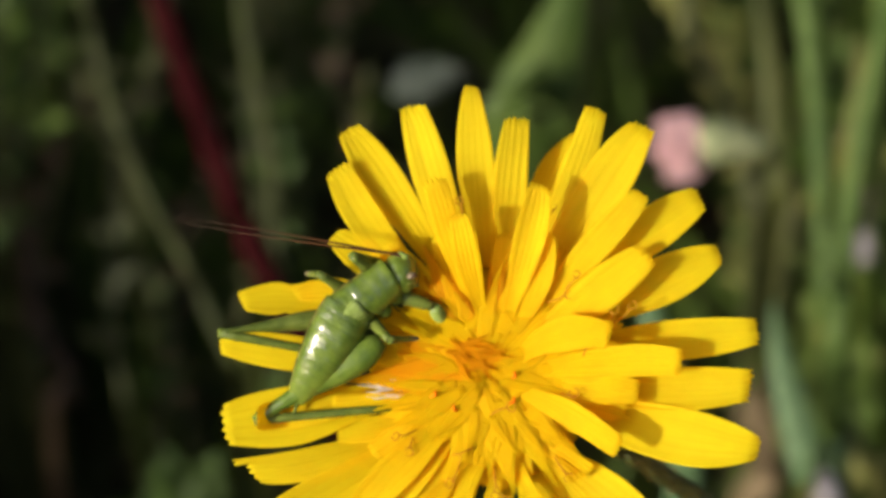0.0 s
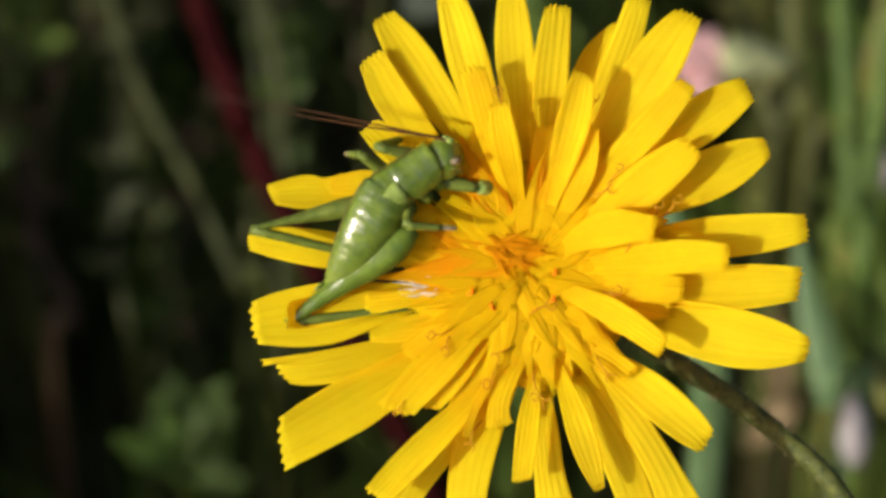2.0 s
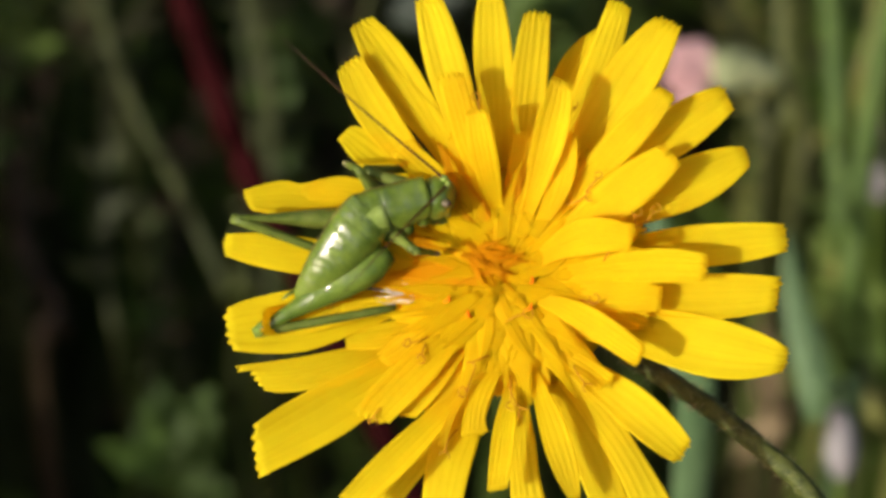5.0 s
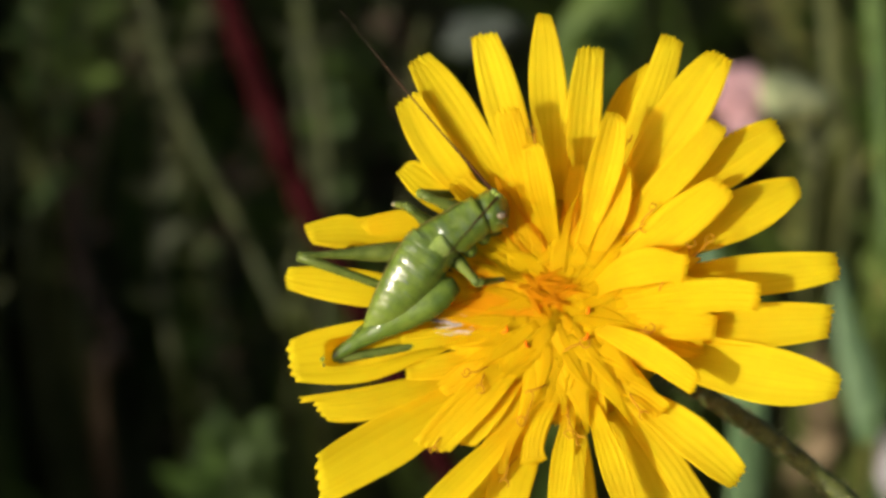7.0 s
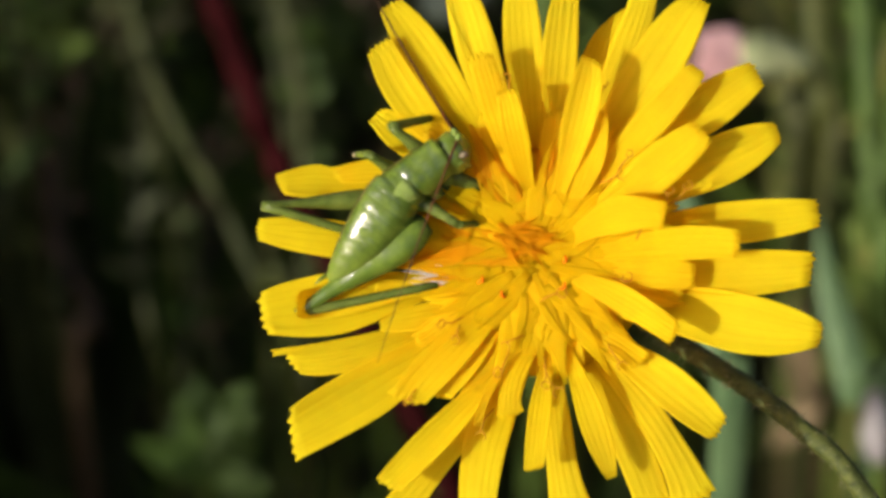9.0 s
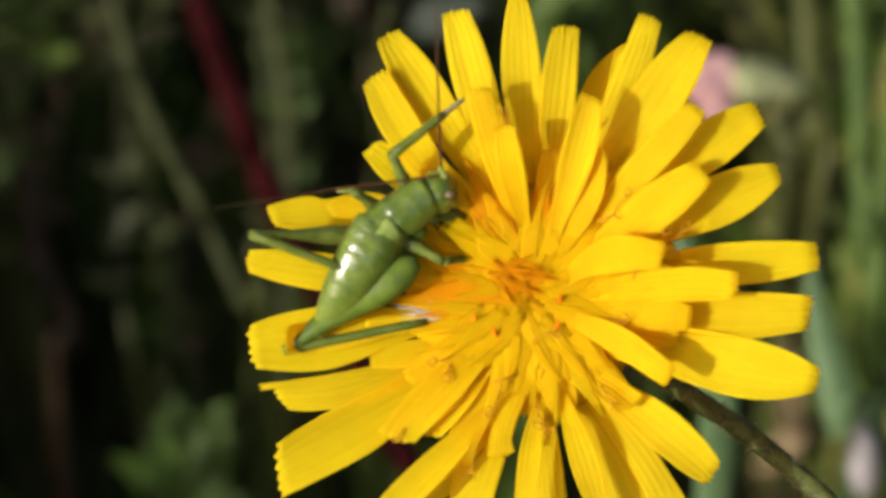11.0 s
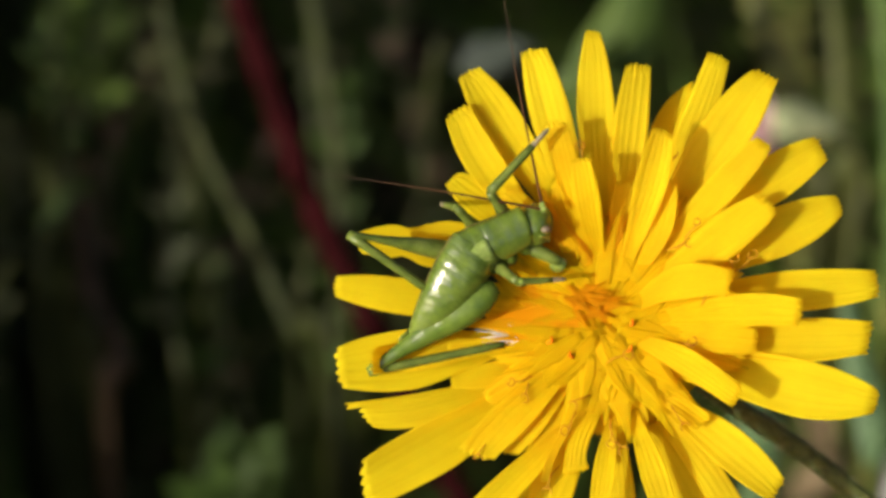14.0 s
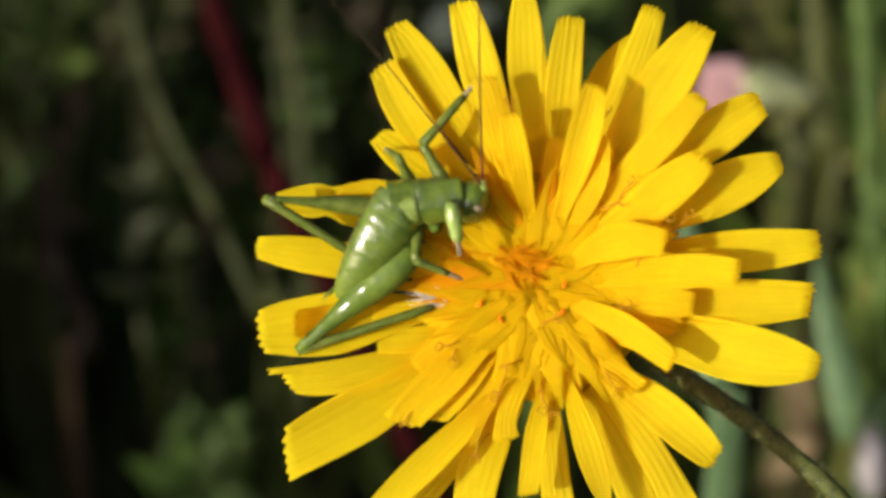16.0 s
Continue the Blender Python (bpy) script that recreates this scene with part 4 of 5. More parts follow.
def abdomen_bmesh():
    bm = bmesh.new()
    st = []
    for i in range(10):
        x0, x1 = -6.3 + i * 0.67, -6.3 + (i + 1) * 0.67

        def droop(x):
            return -1.2 * (min(0, x) / 7) ** 2

        def size(x):
            s = min(1, max(0, (x + 6.3) / 6.7))
            return 0.44 + 1.34 * math.sin(math.pi * (0.03 + 0.60 * s)) ** 0.85

        st.append((x0, size(x0) * 0.95, size(x0) * 0.996, droop(x0)))
        for f, swell in ((0.14, 1.0), (0.32, 1.003), (0.50, 1.003), (0.60, 0.999), (0.65, 0.992)):
            q = size(x0 + f)
            st.append((x0 + f, q * swell * 0.96, q * swell, droop(x0 + f)))
    st.insert(0, (-6.62, 0.22, 0.25, -1.05))
    lathe(bm, st, sway=SWAY)
    return bm


def shield_bmesh(x0, x1, spread, swell):
    """A curved plate over the back from x0 to x1, down to spread degrees on both sides, with a rounded rim (mm)."""
    turn = Matrix.Rotation(radians(ROLL), 3, "X")
    outer, inner = [], []
    bm = bmesh.new()
    rows, cols = 13, 27
    for i in range(rows):
        k = i / (rows - 1)
        row, low = [], []
        for j in range(cols):
            u = 2 * j / (cols - 1) - 1
            # the sides are cut back in a curve, so that the plate looks like a saddle
            back = x0 + (x1 - x0) * 0.22 * abs(u) ** 3
            front = x1 - (x1 - x0) * 0.16 * abs(u) ** 3
            x = back + (front - back) * k
            ry = (1.52 - 0.085 * x) * swell
            rz = (1.64 - 0.085 * x) * swell
            saddle = 1 - 0.015 * math.exp(-((x - 2.2) / 0.35) ** 2) - 0.02 * max(0.0, abs(2 * k - 1) - 0.8) / 0.2
            a = radians(90 + u * spread)
            ridge = 1 + 0.05 * math.exp(-(u * spread / 22) ** 2)
            flare = 1 + 0.05 * max(0.0, abs(u) - 0.75) / 0.25
            v = Vector((0, math.cos(a) * ry * saddle * flare, math.sin(a) * rz * saddle * ridge))
            row.append(bm.verts.new((turn @ v + Vector((x, 0, 0.12))) * MM))
            low.append(bm.verts.new((turn @ (v * 0.92) + Vector((x, 0, 0.12))) * MM))
        outer.append(row)
        inner.append(low)
    for i in range(rows - 1):
        for j in range(cols - 1):
            bm.faces.new((outer[i][j], outer[i][j + 1], outer[i + 1][j + 1], outer[i + 1][j]))
            bm.faces.new((inner[i][j], inner[i + 1][j], inner[i + 1][j + 1], inner[i][j + 1]))
    rim = [(i, 0) for i in range(rows)] + [(rows - 1, j) for j in range(1, cols)] + [(i, cols - 1) for i in range(rows - 2, -1, -1)] + [(0, j) for j in range(cols - 2, 0, -1)]
    for (i, j), (m, n) in zip(rim, rim[1:] + rim[:1]):
        bm.faces.new((outer[i][j], outer[m][n], inner[m][n], inner[i][j]))
    return bm


def pad_bmesh(side):
    """A small pointed flap on the flank behind the shield."""
    turn = Matrix.Rotation(radians(ROLL), 3, "X")
    grid = []
    for i in range(6):
        k = i / 5
        w = 24 * (1 - k * k) + 3
        x = 1.1 - 1.5 * k
        a0 = (84 if side < 0 else 60) - 6 * k
        row = []
        for u in (-1, -0.3, 0.4, 1):
            a = radians(90 + side * (a0 + w * u))
            row.append((turn @ Vector((0, math.cos(a) * 1.52, math.sin(a) * 1.66)) + Vector((x, 0, 0.12))) * MM)
        grid.append(row)
    bm = bmesh.new()
    sheet(bm, grid, 0.07 * MM)
    return bm


def stripe_bmesh(xs, on_abdomen):
    """A thin raised band beside the ridge of the back."""
    bm = bmesh.new()
    turn = Matrix.Rotation(radians(ROLL), 3, "X")
    grid = []
    for x in xs:
        if on_abdomen:
            s = min(1, max(0, (x + 6.3) / 6.7))
            rz = 0.44 + 1.34 * math.sin(math.pi * (0.03 + 0.60 * s)) ** 0.85
            ry, zc = rz * 0.96, -1.2 * (min(0, x) / 7) ** 2
        else:
            ry, rz, zc = 1.53 - 0.085 * x, 1.65 - 0.085 * x, 0.12
        row = []
        for a in (66, 71, 76):
            k = 1 + 0.12 * math.exp(-((a / 360 - 0.25) / 0.07) ** 2)
            v = Vector((0, math.cos(radians(a)) * ry, math.sin(radians(a)) * rz * k)) * 1.03
            row.append((turn @ v + Vector((x, SWAY * min(1, max(0, -x / 3)) if on_abdomen else 0, zc))) * MM)
        grid.append(row)
    sheet(bm, grid, 0.05 * MM)
    return bm


def limb_bmesh(length, radii, sides=10, flat=1.0):
    """A limb along x from the origin; radii at even steps (mm)."""
    bm = bmesh.new()
    n = len(radii)
    rings = []
    for i, r in enumerate(radii):
        x = length * i / (n - 1)
        rings.append([bm.verts.new(Vector((x, math.cos(2 * math.pi * k / sides) * r * flat, math.sin(2 * math.pi * k / sides) * r)) * MM) for k in range(sides)])
    skin(bm, rings)
    return bm


def spines(bm, length, size, seed, count=9):
    rng = random.Random(seed)
    for i in range(count):
        x = length * (0.2 + 0.75 * i / count)
        s = 1 if i % 2 else -1
        w = 0.035
        tip = Vector((x + 0.12, s * size * rng.uniform(1.6, 2.3), -0.12))
        base = [Vector((x - w, s * size * 0.7, 0)), Vector((x + w, s * size * 0.7, 0)), Vector((x, s * size * 0.7, -w * 1.5))]
        v = [bm.verts.new(p * MM) for p in base + [tip]]
        for f in ((0, 1, 3), (1, 2, 3), (2, 0, 3)):
            bm.faces.new([v[k] for k in f])


def ball(bm, centre, radii, segs=14):
    m = Matrix.Translation(Vector(centre) * MM) @ Matrix.Diagonal((*[r * MM for r in radii], 1))
    bmesh.ops.create_uvsphere(bm, u_segments=segs, v_segments=segs // 2 + 2, radius=1.0, matrix=m)


cricket = thing("bush_cricket", FACE @ Matrix.Translation(Vector((-6.5, 1.5, 2.8)) * MM) @ Matrix.Rotation(radians(50), 4, "Z"), "young green bush cricket feeding on the yellow flower", "insect")

# lengths of limbs, mm
HIND_FEMUR, LEFT_FEMUR, HIND_TIBIA = 9.6, 8.2, 8.7
FORE_FEMUR, FORE_TIBIA = 2.8, 5.4
SIDE_FEMUR, SIDE_TIBIA = 2.7, 3.2


def build_cricket():
    p = {}
    p["abdomen"] = part("abdomen", abdomen_bmesh(), BODY_GREEN, cricket, "glossy green banded abdomen")
    part("dorsal_stripe", stripe_bmesh([(-5.6 + 0.3 * i) for i in range(20)], True), STRIPE, p["abdomen"], "thin brownish stripe along the back")
    bm = bmesh.new()
    for s in (-1, 1):
        tube(bm, [Vector(q) * MM for q in ((-6.2, 0.3 * s, -1.0), (-6.8, 0.5 * s, -0.95), (-7.2, 0.55 * s, -0.8))], [0.16 * MM, 0.12 * MM, 0.03 * MM], 6)
    part("cerci", bm, LEG_GREEN, p["abdomen"])
    bm = bmesh.new()
    lathe(bm, [(-0.6, 1.30, 1.42, 0.1), (0.1, 1.40, 1.52, 0.12), (0.5, 1.40, 1.52, 0.12), (0.62, 1.34, 1.48, 0.12), (0.75, 1.36, 1.50, 0.12), (1.15, 1.32, 1.46, 0.12), (1.4, 1.12, 1.3, 0.1), (2.4, 1.0, 1.16, 0.06), (3.3, 0.86, 1.0, 0.0), (4.0, 0.72, 0.84, -0.05), (4.3, 0.6, 0.7, -0.1)], keel=0.06)
    p["thorax"] = part("thorax", bm, NECK_GREEN, cricket, "dark green thorax under a saddle-shaped shield")
    part("shield", shield_bmesh(1.0, 3.9, 118, 1.0), SHIELD_GREEN, p["thorax"], "glossy green saddle-shaped shield")
    part("back_plate", shield_bmesh(0.28, 1.2, 96, 0.992), BODY_GREEN, p["thorax"], "green plate behind the shield")
    part("back_plate", shield_bmesh(-0.6, 0.46, 92, 0.984), BODY_GREEN, p["thorax"], "green plate behind the shield")
    for x, y, r in ((0.75, -1.25, 0.62), (1.9, -1.25, 0.66), (3.0, -1.1, 0.62)):
        bm = bmesh.new()
        ball(bm, (x, y, -0.55), (0.8 * r, r, 1.1 * r))
        part("coxa", bm, THIGH_GREEN, p["thorax"], "short green root of a leg")
    for side in (-1, 1):
        part("wing_pad", pad_bmesh(side), PALE_GREEN, p["thorax"], "small pointed pale green wing pad")
    part("dorsal_stripe", stripe_bmesh([(0.2 + 0.3 * i) for i in range(11)], False), STRIPE, p["thorax"], "reddish brown stripe along the shield")
    bm = bmesh.new()
    lathe(bm, [(-0.85, 0.8, 0.9, -0.1), (-0.55, 1.08, 1.2, -0.12), (-0.1, 1.24, 1.42, -0.2), (0.35, 1.24, 1.46, -0.3), (0.75, 1.1, 1.36, -0.45), (1.1, 0.86, 1.14, -0.62), (1.4, 0.54, 0.82, -0.85), (1.55, 0.2, 0.4, -1.0)], 24, keel=0.04)
    p["head"] = part("head", bm, SHIELD_GREEN, cricket, "rounded green head")
    for s in (-1, 1):
        bm = bmesh.new()
        c = Matrix.Rotation(radians(ROLL), 3, "X") @ Vector((0.32, 1.04 * s, 0.60))
        ball(bm, c, (0.34, 0.25, 0.31))
        part("eye", bm, EYE, p["head"], "round pinkish grey eye")
        bm = bmesh.new()
        ball(bm, c + Vector((0.14, 0.06 * s, 0.25)), (0.10, 0.10, 0.10), 8)
        part("pupil", bm, FEELER, p["head"], "dark spot of the eye")
        bm = bmesh.new()
        grid = []
        for i in range(7):
            k = i / 6
            rim = Matrix.Rotation(radians(ROLL), 3, "X")
            w = 0.34 * math.sin(math.pi * (0.15 + 0.7 * k))
            grid.append([(rim @ Vector((0.1 + 0.75 * k + w * u, (1.12 - 0.42 * k) * s, 0.15 - 1.05 * k))) * MM for u in (-1, 0, 1)])
        sheet(bm, grid, 0.12 * MM)
        part("cheek", bm, PALE_GREEN, p["head"], "pale green cheek plate")
    for s in (-1, 1):
        bm = bmesh.new()
        line = smooth_line([(0.9, 0.3 * s, -0.7), (1.5, 0.45 * s, -1.1), (1.7, 0.3 * s, -1.9)], 3)
        tube(bm, [q * MM for q in line], [0.13 * MM] * 6 + [0.17 * MM], 6)
        part("palp", bm, PALE_GREEN, p["head"])
    thick = [0.42, 0.74, 0.92, 1.0, 1.02, 0.98, 0.92, 0.83, 0.74, 0.64, 0.55, 0.47, 0.41, 0.37, 0.35, 0.36, 0.25]
    for side, length in (("left", LEFT_FEMUR), ("right", HIND_FEMUR)):
        p["hind_femur_" + side] = part("hind_femur", limb_bmesh(length, thick, 14, 0.62 if side == "left" else 1.12), LEG_GREEN if side == "left" else THIGH_GREEN, cricket, "long tapering green hind thigh")
        bm = limb_bmesh(HIND_TIBIA, [0.32, 0.30, 0.29, 0.28, 0.28, 0.27, 0.27, 0.22], 8)
        spines(bm, HIND_TIBIA, 0.22, 3, 14)
        p["hind_tibia_" + side] = part("hind_tibia", bm, LEG_GREEN, cricket, "thin spiny green hind shin")
    for side in ("left", "right"):
        fl, tl = (FORE_FEMUR, FORE_TIBIA) if side == "left" else (SIDE_FEMUR, SIDE_TIBIA)
        thigh = [0.42, 0.46, 0.42, 0.36, 0.30, 0.32, 0.26] if side == "left" else [0.40, 0.46, 0.46, 0.44, 0.4, 0.36, 0.28]
        p["fore_femur_" + side] = part("fore_femur", limb_bmesh(fl, thigh), LEG_GREEN, cricket)
        shin = tl * 0.72
        bm = limb_bmesh(shin, [0.32, 0.30, 0.28, 0.27, 0.26, 0.26, 0.22] if side == "left" else [0.34, 0.44, 0.50, 0.48, 0.42, 0.36, 0.28])
        spines(bm, shin, 0.22, 4, 8)
        p["fore_tibia_" + side] = part("fore_tibia", bm, LEG_GREEN if side == "left" else PALE_GREEN, cricket, "" if side == "left" else "pale green fore shin")
        bm = bmesh.new()
        line = [Vector((shin + (tl - shin) * q, 0, -0.04 * math.sin(q * 9))) for q in (-0.04, 0.15, 0.3, 0.4, 0.6, 0.75, 0.9, 1.0)]
        tube(bm, [q * MM for q in line], [r * MM for r in (0.15, 0.21, 0.13, 0.2, 0.13, 0.17, 0.12, 0.05)], 7)
        part("foot", bm, TARSUS, p["fore_tibia_" + side], "brownish jointed foot")
        p["mid_femur_" + side] = part("mid_femur", limb_bmesh(SIDE_FEMUR, [0.42, 0.45, 0.40, 0.34, 0.28, 0.30, 0.24]), LEG_GREEN, cricket)
        shin = SIDE_TIBIA * 0.7
        bm = limb_bmesh(shin, [0.27, 0.24, 0.22, 0.2, 0.2, 0.18])
        spines(bm, shin, 0.2, 5, 7)
        p["mid_tibia_" + side] = part("mid_tibia", bm, LEG_GREEN, cricket)
        bm = bmesh.new()
        line = [Vector((shin + (SIDE_TIBIA - shin) * q, 0, -0.04 * math.sin(q * 9))) for q in (-0.04, 0.15, 0.3, 0.4, 0.6, 0.75, 0.9, 1.0)]
        tube(bm, [q * MM for q in line], [r * MM for r in (0.15, 0.2, 0.12, 0.19, 0.12, 0.16, 0.12, 0.05)], 7)
        part("foot", bm, TARSUS, p["mid_tibia_" + side], "brownish jointed foot")
        bm = bmesh.new()
        n = 36
        bend = 0.15 if side == "left" else -0.15
        line = [Vector((14.5 * i / n, bend * math.sin(math.pi * 0.9 * i / n), 0.8 * (i / n) ** 1.5)) for i in range(n + 1)]
        tube(bm, [q * MM for q in line], [(0.080 * (1 - i / n) ** 1.1 + 0.009 + 0.006 * (i % 2)) * MM for i in range(n + 1)], 6)
        p["antenna_" + side] = part("antenna", bm, FEELER, cricket, "long thread-like brown antenna")
        bm = bmesh.new()
        ball(bm, (0.12, 0, 0), (0.26, 0.2, 0.2), 8)
        part("antenna_base", bm, PALE_GREEN, p["antenna_" + side])
    return p


PIECES = build_cricket()


# ---- what moves ----
def body_pose(x, y, yaw):
    return Matrix.Translation(Vector((x, y, 3.1)) * MM) @ Matrix.Rotation(radians(yaw), 4, "Z")


def along(start, end):
    """The pose of a limb that runs from start to end (metres)."""
    x = (end - start).normalized()
    y = Vector((0, 0, 1)).cross(x).normalized()
    return Matrix.Translation(start) @ Matrix((x, y, x.cross(y))).transposed().to_4x4()


def reach_to(start, x, y, length, sign):
    """The end of a limb of fixed length above (x, y), bent up or down."""
    d = Vector((x * MM - start.x, y * MM - start.y, 0))
    length *= MM
    if d.length >= length * 0.995:
        d *= length * 0.995 / d.length
    return start + d + Vector((0, 0, sign * math.sqrt(max(0.0, length ** 2 - d.length ** 2))))


# seconds, joint of thorax and abdomen, heading of the abdomen and of the thorax
POSTURE = [
    (0.0, -7.3, 1.3, 57, 40), (1.0, -7.2, 1.5, 57, 42), (2.0, -7.0, 1.9, 57, 37), (3.5, -6.8, 1.7, 54, 32), (4.5, -6.7, 1.2, 50, 29),
    (5.0, -6.6, 1.1, 48, 20), (7.5, -6.4, 1.2, 52, 45), (8.0, -6.4, 1.7, 51, 53), (8.5, -6.5, 1.7, 51, 43), (9.0, -6.9, 1.3, 51, 40),
    (11.5, -7.5, 1.1, 57, 37), (12.0, -7.3, 1.5, 55, 33), (12.5, -6.7, 1.5, 50, 33), (13.0, -6.5, 1.5, 50, 26), (13.5, -6.6, 1.5, 52, 32),
    (14.0, -6.8, 1.6, 55, 28), (14.5, -6.9, 1.6, 57, 18), (15.0, -6.9, 1.7, 58, 23), (15.5, -6.8, 1.9, 57, 22), (16.0, -6.7, 1.9, 55, 9),
]


def between(t):
    """The posture at any time, by even steps from row to row."""
    for a, b in zip(POSTURE, POSTURE[1:]):
        if a[0] <= t <= b[0]:
            k = (t - a[0]) / (b[0] - a[0])
            return [u + (v - u) * k for u, v in zip(a, b)]
    return list(POSTURE[-1])


def motions():
    times = [row[0] for row in POSTURE]
    root, chest = {}, {}
    for t in times:
        _, x, y, yaw, yaw2 = between(t)
        root[t] = body_pose(x, y, yaw)
        chest[t] = body_pose(x, y, yaw2)
    walk(cricket, [(t, FACE @ root[t]) for t in times])
    inv = {t: root[t].inverted() for t in times}
    walk(PIECES["thorax"], [(t, inv[t] @ chest[t]) for t in times])
    walk(PIECES["head"], [(t, inv[t] @ chest[t] @ pose(4.12 * MM, -0.28 * MM, 0, 0, 20, -20)) for t in times])

    def leg(names, hip, on_chest, lengths, rows, signs, slide=False, early=-1, stretch=False):
        first, second = [], []
        for t, kx, ky, ex, ey in rows:
            h = ((chest if on_chest else root)[t] @ (Vector(hip) * MM))
            if slide:
                # the thigh's root gives a little along the flank
                d = Vector((h.x - kx * MM, h.y - ky * MM, 0)).normalized() * lengths[0] * 0.994 * MM
                h = Vector((kx * MM + d.x, ky * MM + d.y, h.z))
            k = reach_to(h, kx, ky, lengths[0], -1 if t < early else signs[0])
            if stretch:
                # the shin runs on under the body
                run = Vector((ex - kx, ey - ky)).normalized() * lengths[1] * 0.955
                ex, ey = k.x / MM + run.x, k.y / MM + run.y
            e = reach_to(k, ex, ey, lengths[1], signs[1])
            first.append((t, inv[t] @ along(h, k)))
            second.append((t, inv[t] @ along(k, e)))
        walk(PIECES[names[0]], first)
        walk(PIECES[names[1]], second)

    leg(("fore_femur_left", "fore_tibia_left"), (2.9, 0.9, -0.3), True, (FORE_FEMUR, FORE_TIBIA), [
        (0.0, -6.8, 4.9, -4.6, 4.4), (1.0, -7.3, 4.9, -5.1, 4.8), (2.0, -7.4, 4.9, -5.7, 5.6), (3.5, -7.4, 4.4, -4.3, 4.5), (4.5, -7.3, 4.1, -3.8, 4.2),
        (5.0, -6.8, 3.9, -3.0, 4.1), (7.5, -7.0, 4.8, -4.4, 4.7), (8.0, -6.5, 5.9, -4.2, 6.4), (8.5, -6.7, 5.6, -4.0, 6.0), (9.0, -7.1, 5.4, -4.0, 6.2),
        (11.5, -6.6, 5.8, -2.2, 9.5), (12.0, -6.6, 5.9, -1.8, 9.3), (12.5, -6.2, 5.7, -1.9, 9.0), (13.0, -5.8, 5.5, -1.9, 9.2), (13.5, -5.6, 5.6, -1.9, 9.3),
        (14.0, -5.8, 5.3, -2.0, 9.5), (14.5, -5.7, 5.5, -2.0, 9.5), (15.0, -5.6, 5.6, -2.2, 9.7), (15.5, -5.7, 5.8, -2.1, 9.7), (16.0, -5.5, 5.8, -2.0, 9.7),
    ], (1, -1))
    leg(("hind_femur_left", "hind_tibia_left"), (-0.25, 0.15, -1.3), False, (LEFT_FEMUR, HIND_TIBIA), [
        (0.0, -15.2, 0.2, -10.3, -0.8), (1.0, -15.5, -0.0, -10.0, -1.2), (2.0, -15.1, 0.0, -10.2, -1.2), (3.5, -15.3, 0.1, -9.7, -1.1), (4.5, -14.9, 1.0, -9.9, -0.9),
        (5.0, -14.7, 1.0, -9.7, -0.8), (7.5, -14.4, 0.8, -9.8, -0.9), (8.0, -14.7, 1.0, -9.8, -0.7), (8.5, -14.5, 1.0, -9.7, -0.8), (9.0, -14.8, 0.8, -10.0, -0.7),
        (11.5, -14.8, 1.0, -10.1, -0.8), (12.0, -14.7, 1.4, -9.8, -0.7), (12.5, -14.5, 2.0, -9.9, -0.5), (13.0, -14.4, 2.1, -9.9, -0.2), (13.5, -14.1, 2.3, -10.2, -0.2),
        (14.0, -14.4, 2.6, -10.2, -0.3), (14.5, -14.6, 2.2, -10.2, -0.4), (15.0, -14.5, 1.7, -10.0, -0.7), (15.5, -14.6, 1.9, -10.2, -0.4), (16.0, -14.7, 2.3, -10.5, -0.3),
    ], (1, -1), stretch=True)
    leg(("hind_femur_right", "hind_tibia_right"), (-1.5, -2.2, 0.05), False, (HIND_FEMUR, HIND_TIBIA), [
        (0.0, -13.2, -5.4, -4.6, -4.7), (1.0, -13.2, -5.6, -4.5, -4.7), (2.0, -13.0, -5.7, -4.6, -4.6), (3.5, -13.2, -6.6, -4.4, -4.5), (4.5, -13.8, -5.9, -4.7, -4.3),
        (5.0, -13.5, -5.9, -4.7, -4.3), (7.5, -13.1, -5.7, -4.7, -4.3), (8.0, -12.9, -5.5, -4.2, -3.9), (8.5, -13.0, -5.5, -4.2, -4.1), (9.0, -13.0, -5.7, -4.1, -4.0),
        (11.5, -13.1, -5.9, -4.1, -4.0), (12.0, -13.0, -5.9, -4.1, -4.0), (12.5, -13.0, -5.7, -3.8, -3.9), (13.0, -13.0, -5.9, -4.1, -4.0), (13.5, -13.0, -6.2, -4.1, -4.0),
        (14.0, -13.2, -5.9, -3.8, -3.9), (14.5, -12.7, -6.5, -4.0, -4.0), (15.0, -12.8, -6.5, -4.0, -3.7), (15.5, -13.0, -6.3, -4.3, -3.9), (16.0, -12.8, -6.8, -3.9, -3.8),
    ], (-1, -1), True)
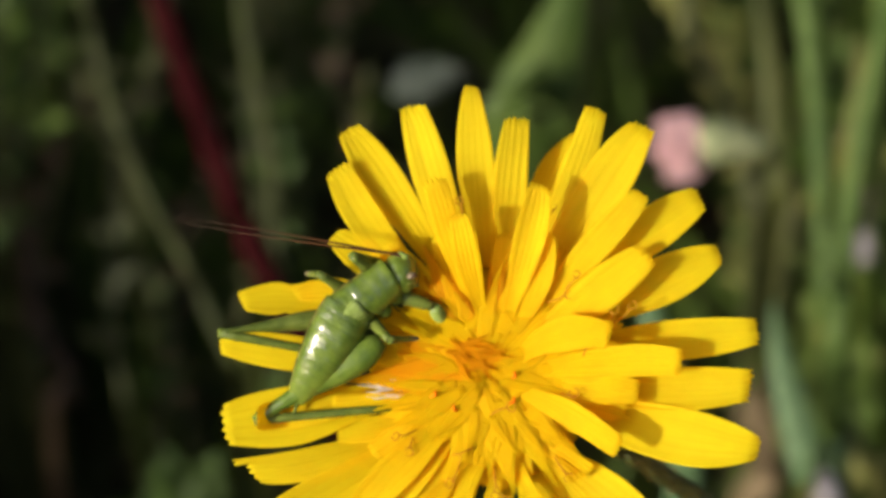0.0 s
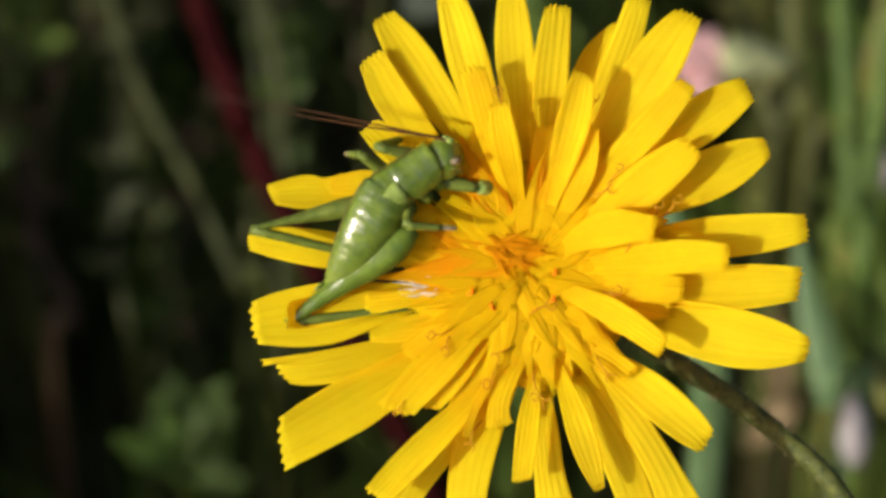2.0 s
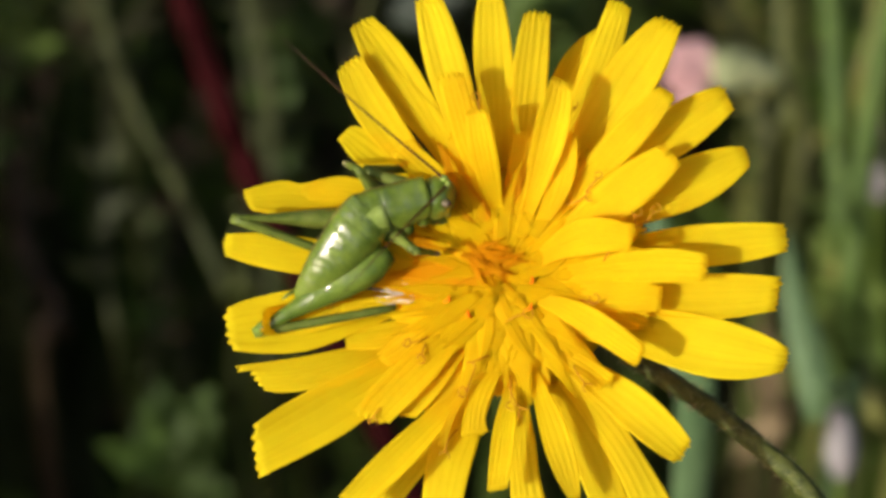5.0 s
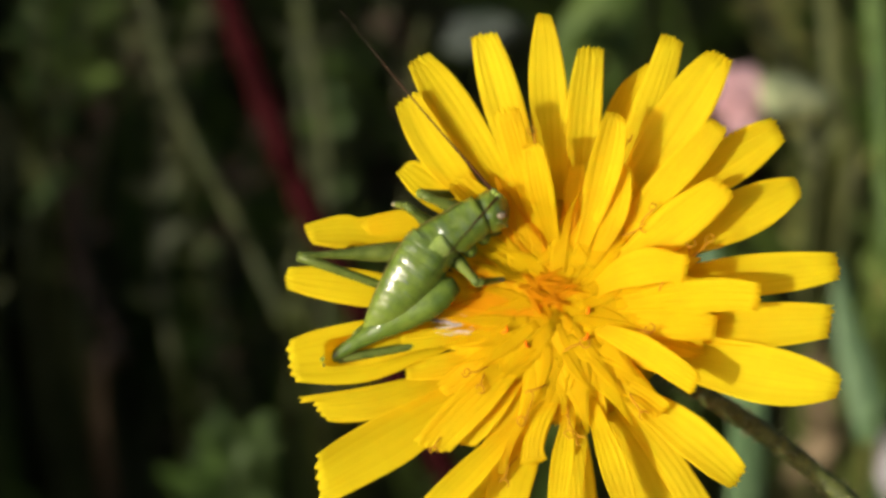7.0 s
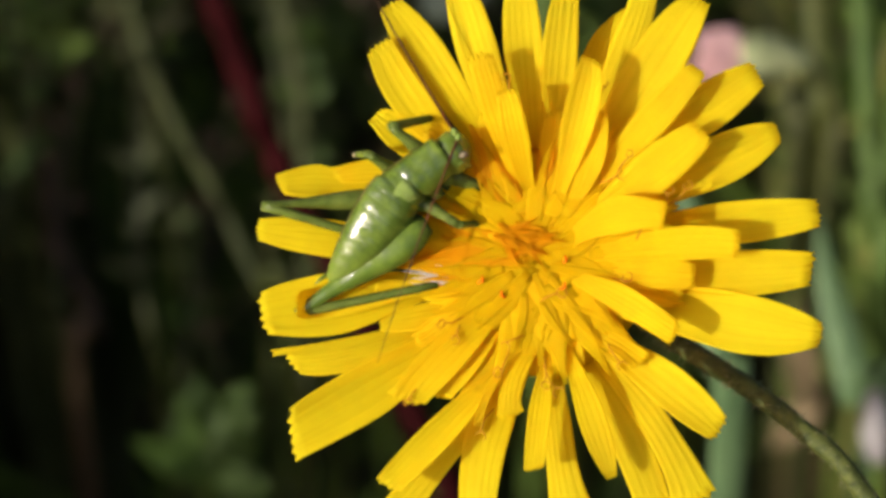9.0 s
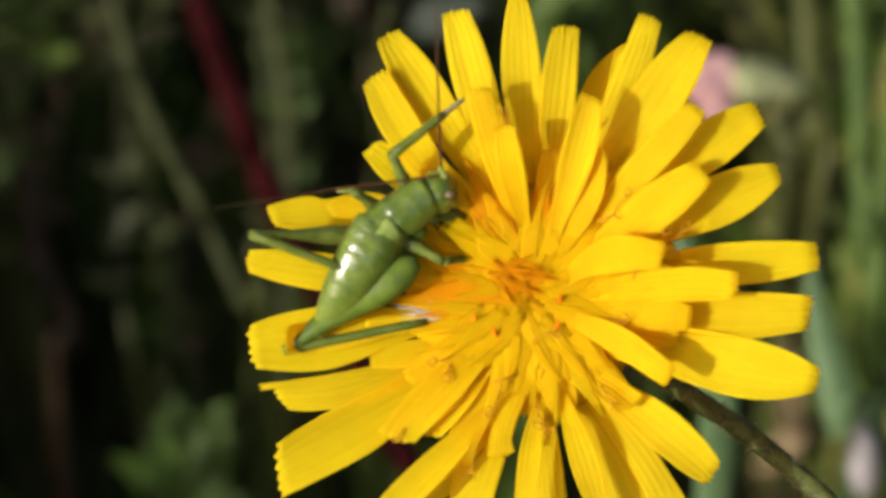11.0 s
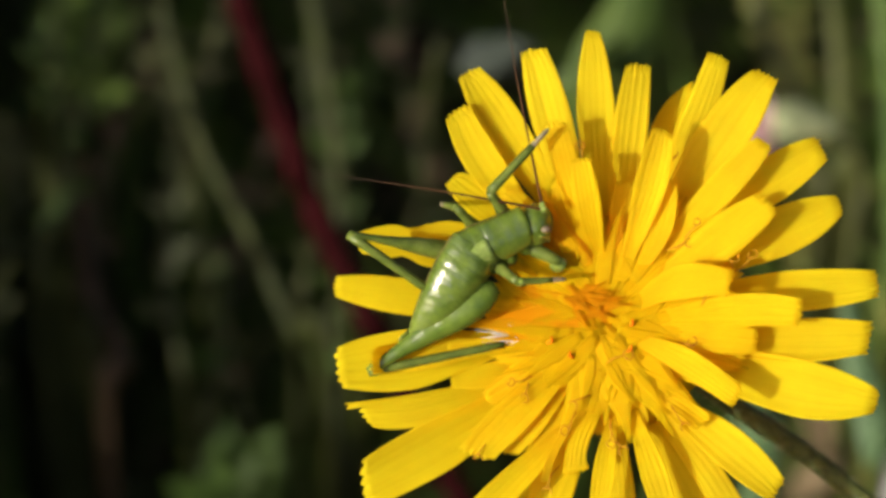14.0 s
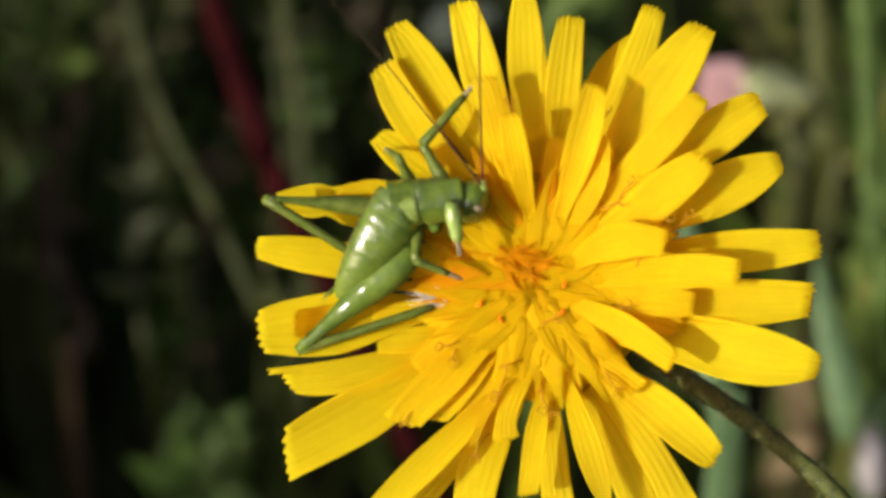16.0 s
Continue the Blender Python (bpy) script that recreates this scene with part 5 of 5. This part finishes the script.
    leg(("mid_femur_right", "mid_tibia_right"), (0.9, -1.2, -0.4), True, (SIDE_FEMUR, SIDE_TIBIA), [
        (0.0, -4.6, -0.3, -2.8, -0.3), (1.0, -4.4, -0.1, -2.6, 0.2), (2.0, -5.7, 0.2, -2.7, -0.0), (3.5, -3.6, 0.0, -1.3, 0.2), (4.5, -4.2, -0.6, -2.5, -0.9),
        (5.0, -3.8, -0.9, -2.3, -1.1), (7.5, -3.4, -0.9, -1.8, -0.7), (8.0, -3.1, -0.7, -1.4, -0.4), (8.5, -3.7, -0.3, -1.5, -0.7), (9.0, -3.0, -0.6, -1.4, -0.4),
        (11.5, -3.6, -0.7, -1.8, -0.4), (12.0, -3.7, -0.6, -1.3, -0.5), (12.5, -3.4, -0.5, -1.3, -0.3), (13.0, -3.5, -0.4, -1.3, -0.4), (13.5, -3.8, -0.3, -1.2, -0.4),
        (14.0, -4.0, -0.2, -1.0, -0.0), (14.5, -3.6, -0.2, -1.3, -0.3), (15.0, -3.8, -0.3, -1.7, -0.4), (15.5, -4.2, -0.3, -1.5, -0.4), (16.0, -5.7, -1.3, -2.9, -2.4),
    ], (1, -1))
    leg(("fore_femur_right", "fore_tibia_right"), (3.0, -0.9, -0.8), True, (SIDE_FEMUR, SIDE_TIBIA), [
        (0.0, -1.6, 1.6, -0.7, -0.3), (1.0, -1.9, 2.1, -0.5, 1.8), (2.0, -1.3, 2.4, 0.4, 2.7), (3.5, -1.6, 1.8, -1.0, 2.5), (4.5, -1.3, 1.1, 0.2, 2.8),
        (5.0, -1.4, 0.8, 0.1, 2.8), (7.5, -2.1, 3.1, -0.0, 3.3), (8.0, -1.7, 4.3, 0.2, 3.3), (8.5, -1.4, 3.6, -0.4, 4.3), (9.0, -1.8, 1.8, -0.1, 2.8),
        (11.5, -2.6, 2.3, -0.6, 3.7), (12.0, -2.8, 2.7, -0.9, 3.5), (12.5, -2.0, 1.9, -0.9, 0.6), (13.0, -1.9, 1.9, -0.1, -0.4), (13.5, -0.6, 0.4, -1.6, 0.1),
        (14.0, -1.0, 0.9, -1.9, 0.5), (14.5, -0.5, 0.2, -1.7, -0.2), (15.0, -0.7, 0.3, -1.7, -0.0), (15.5, -1.9, 1.3, -3.0, -0.4), (16.0, -3.6, 2.1, -3.0, -1.2),
    ], (1, -1), early=12.2)
    # the middle left leg stays folded beside the chest
    hip = Vector((0.9, 1.1, -0.5)) * MM
    knee = hip + Vector((-0.5, 1.7, 1.9)).normalized() * SIDE_FEMUR * MM
    foot = knee + Vector((-0.7, 0.7, -2.8)).normalized() * SIDE_TIBIA * MM
    walk(PIECES["mid_femur_left"], [(t, inv[t] @ chest[t] @ along(hip, knee)) for t in times])
    walk(PIECES["mid_tibia_left"], [(t, inv[t] @ chest[t] @ along(knee, foot)) for t in times])

    def feeler(name, base, rows):
        keys = []
        for t, heading, rise in rows:
            _, x, y, yaw, yaw2 = between(t)
            b = body_pose(x, y, yaw2) @ (Vector(base) * MM)
            keys.append((t, body_pose(x, y, yaw).inverted() @ Matrix.Translation(b) @ pose(0, 0, 0, 0, -rise, heading)))
        walk(PIECES[name], keys)

    feeler("antenna_left", (5.1, 0.5, 0.9), [
        (0.0, 171, 5), (1.0, 175, 5), (2.0, 170, 5), (2.5, 171, 5), (3.0, 166, 5), (3.5, 151, 5), (4.5, 142, 5), (5.0, 139, 5), (7.5, 129, 5), (8.0, 131, 5),
        (8.5, 118, 5), (9.0, 119, 5), (11.5, 88, 5), (12.0, 89, 5), (12.5, 97, 5), (13.0, 104, 5), (13.5, 102, 5), (14.0, 101, 5),
        (14.5, 100, 5), (15.0, 99, 5), (15.5, 94, 5), (16.0, 91, 5),
    ])
    feeler("antenna_right", (5.2, 0.25, 1.0), [
        (0.0, 170, 4), (1.0, 174, 4), (2.0, 169, 4), (2.5, 170, 4), (3.0, 165, 4), (3.5, 150, 4), (4.0, 190, 10), (4.5, 259, 4), (5.0, 228, 40), (7.5, 235, 58),
        (8.0, 249, 4), (8.5, 222, 62), (9.0, 250, 4), (10.2, 216, 14), (11.5, 178, 4), (12.0, 172, 4), (12.5, 172, 4), (13.0, 175, 4),
        (13.5, 168, 4), (14.0, 172, 4), (14.5, 167, 4), (15.0, 166, 4), (15.5, 146, 4), (16.0, 130, 4),
    ])


motions()
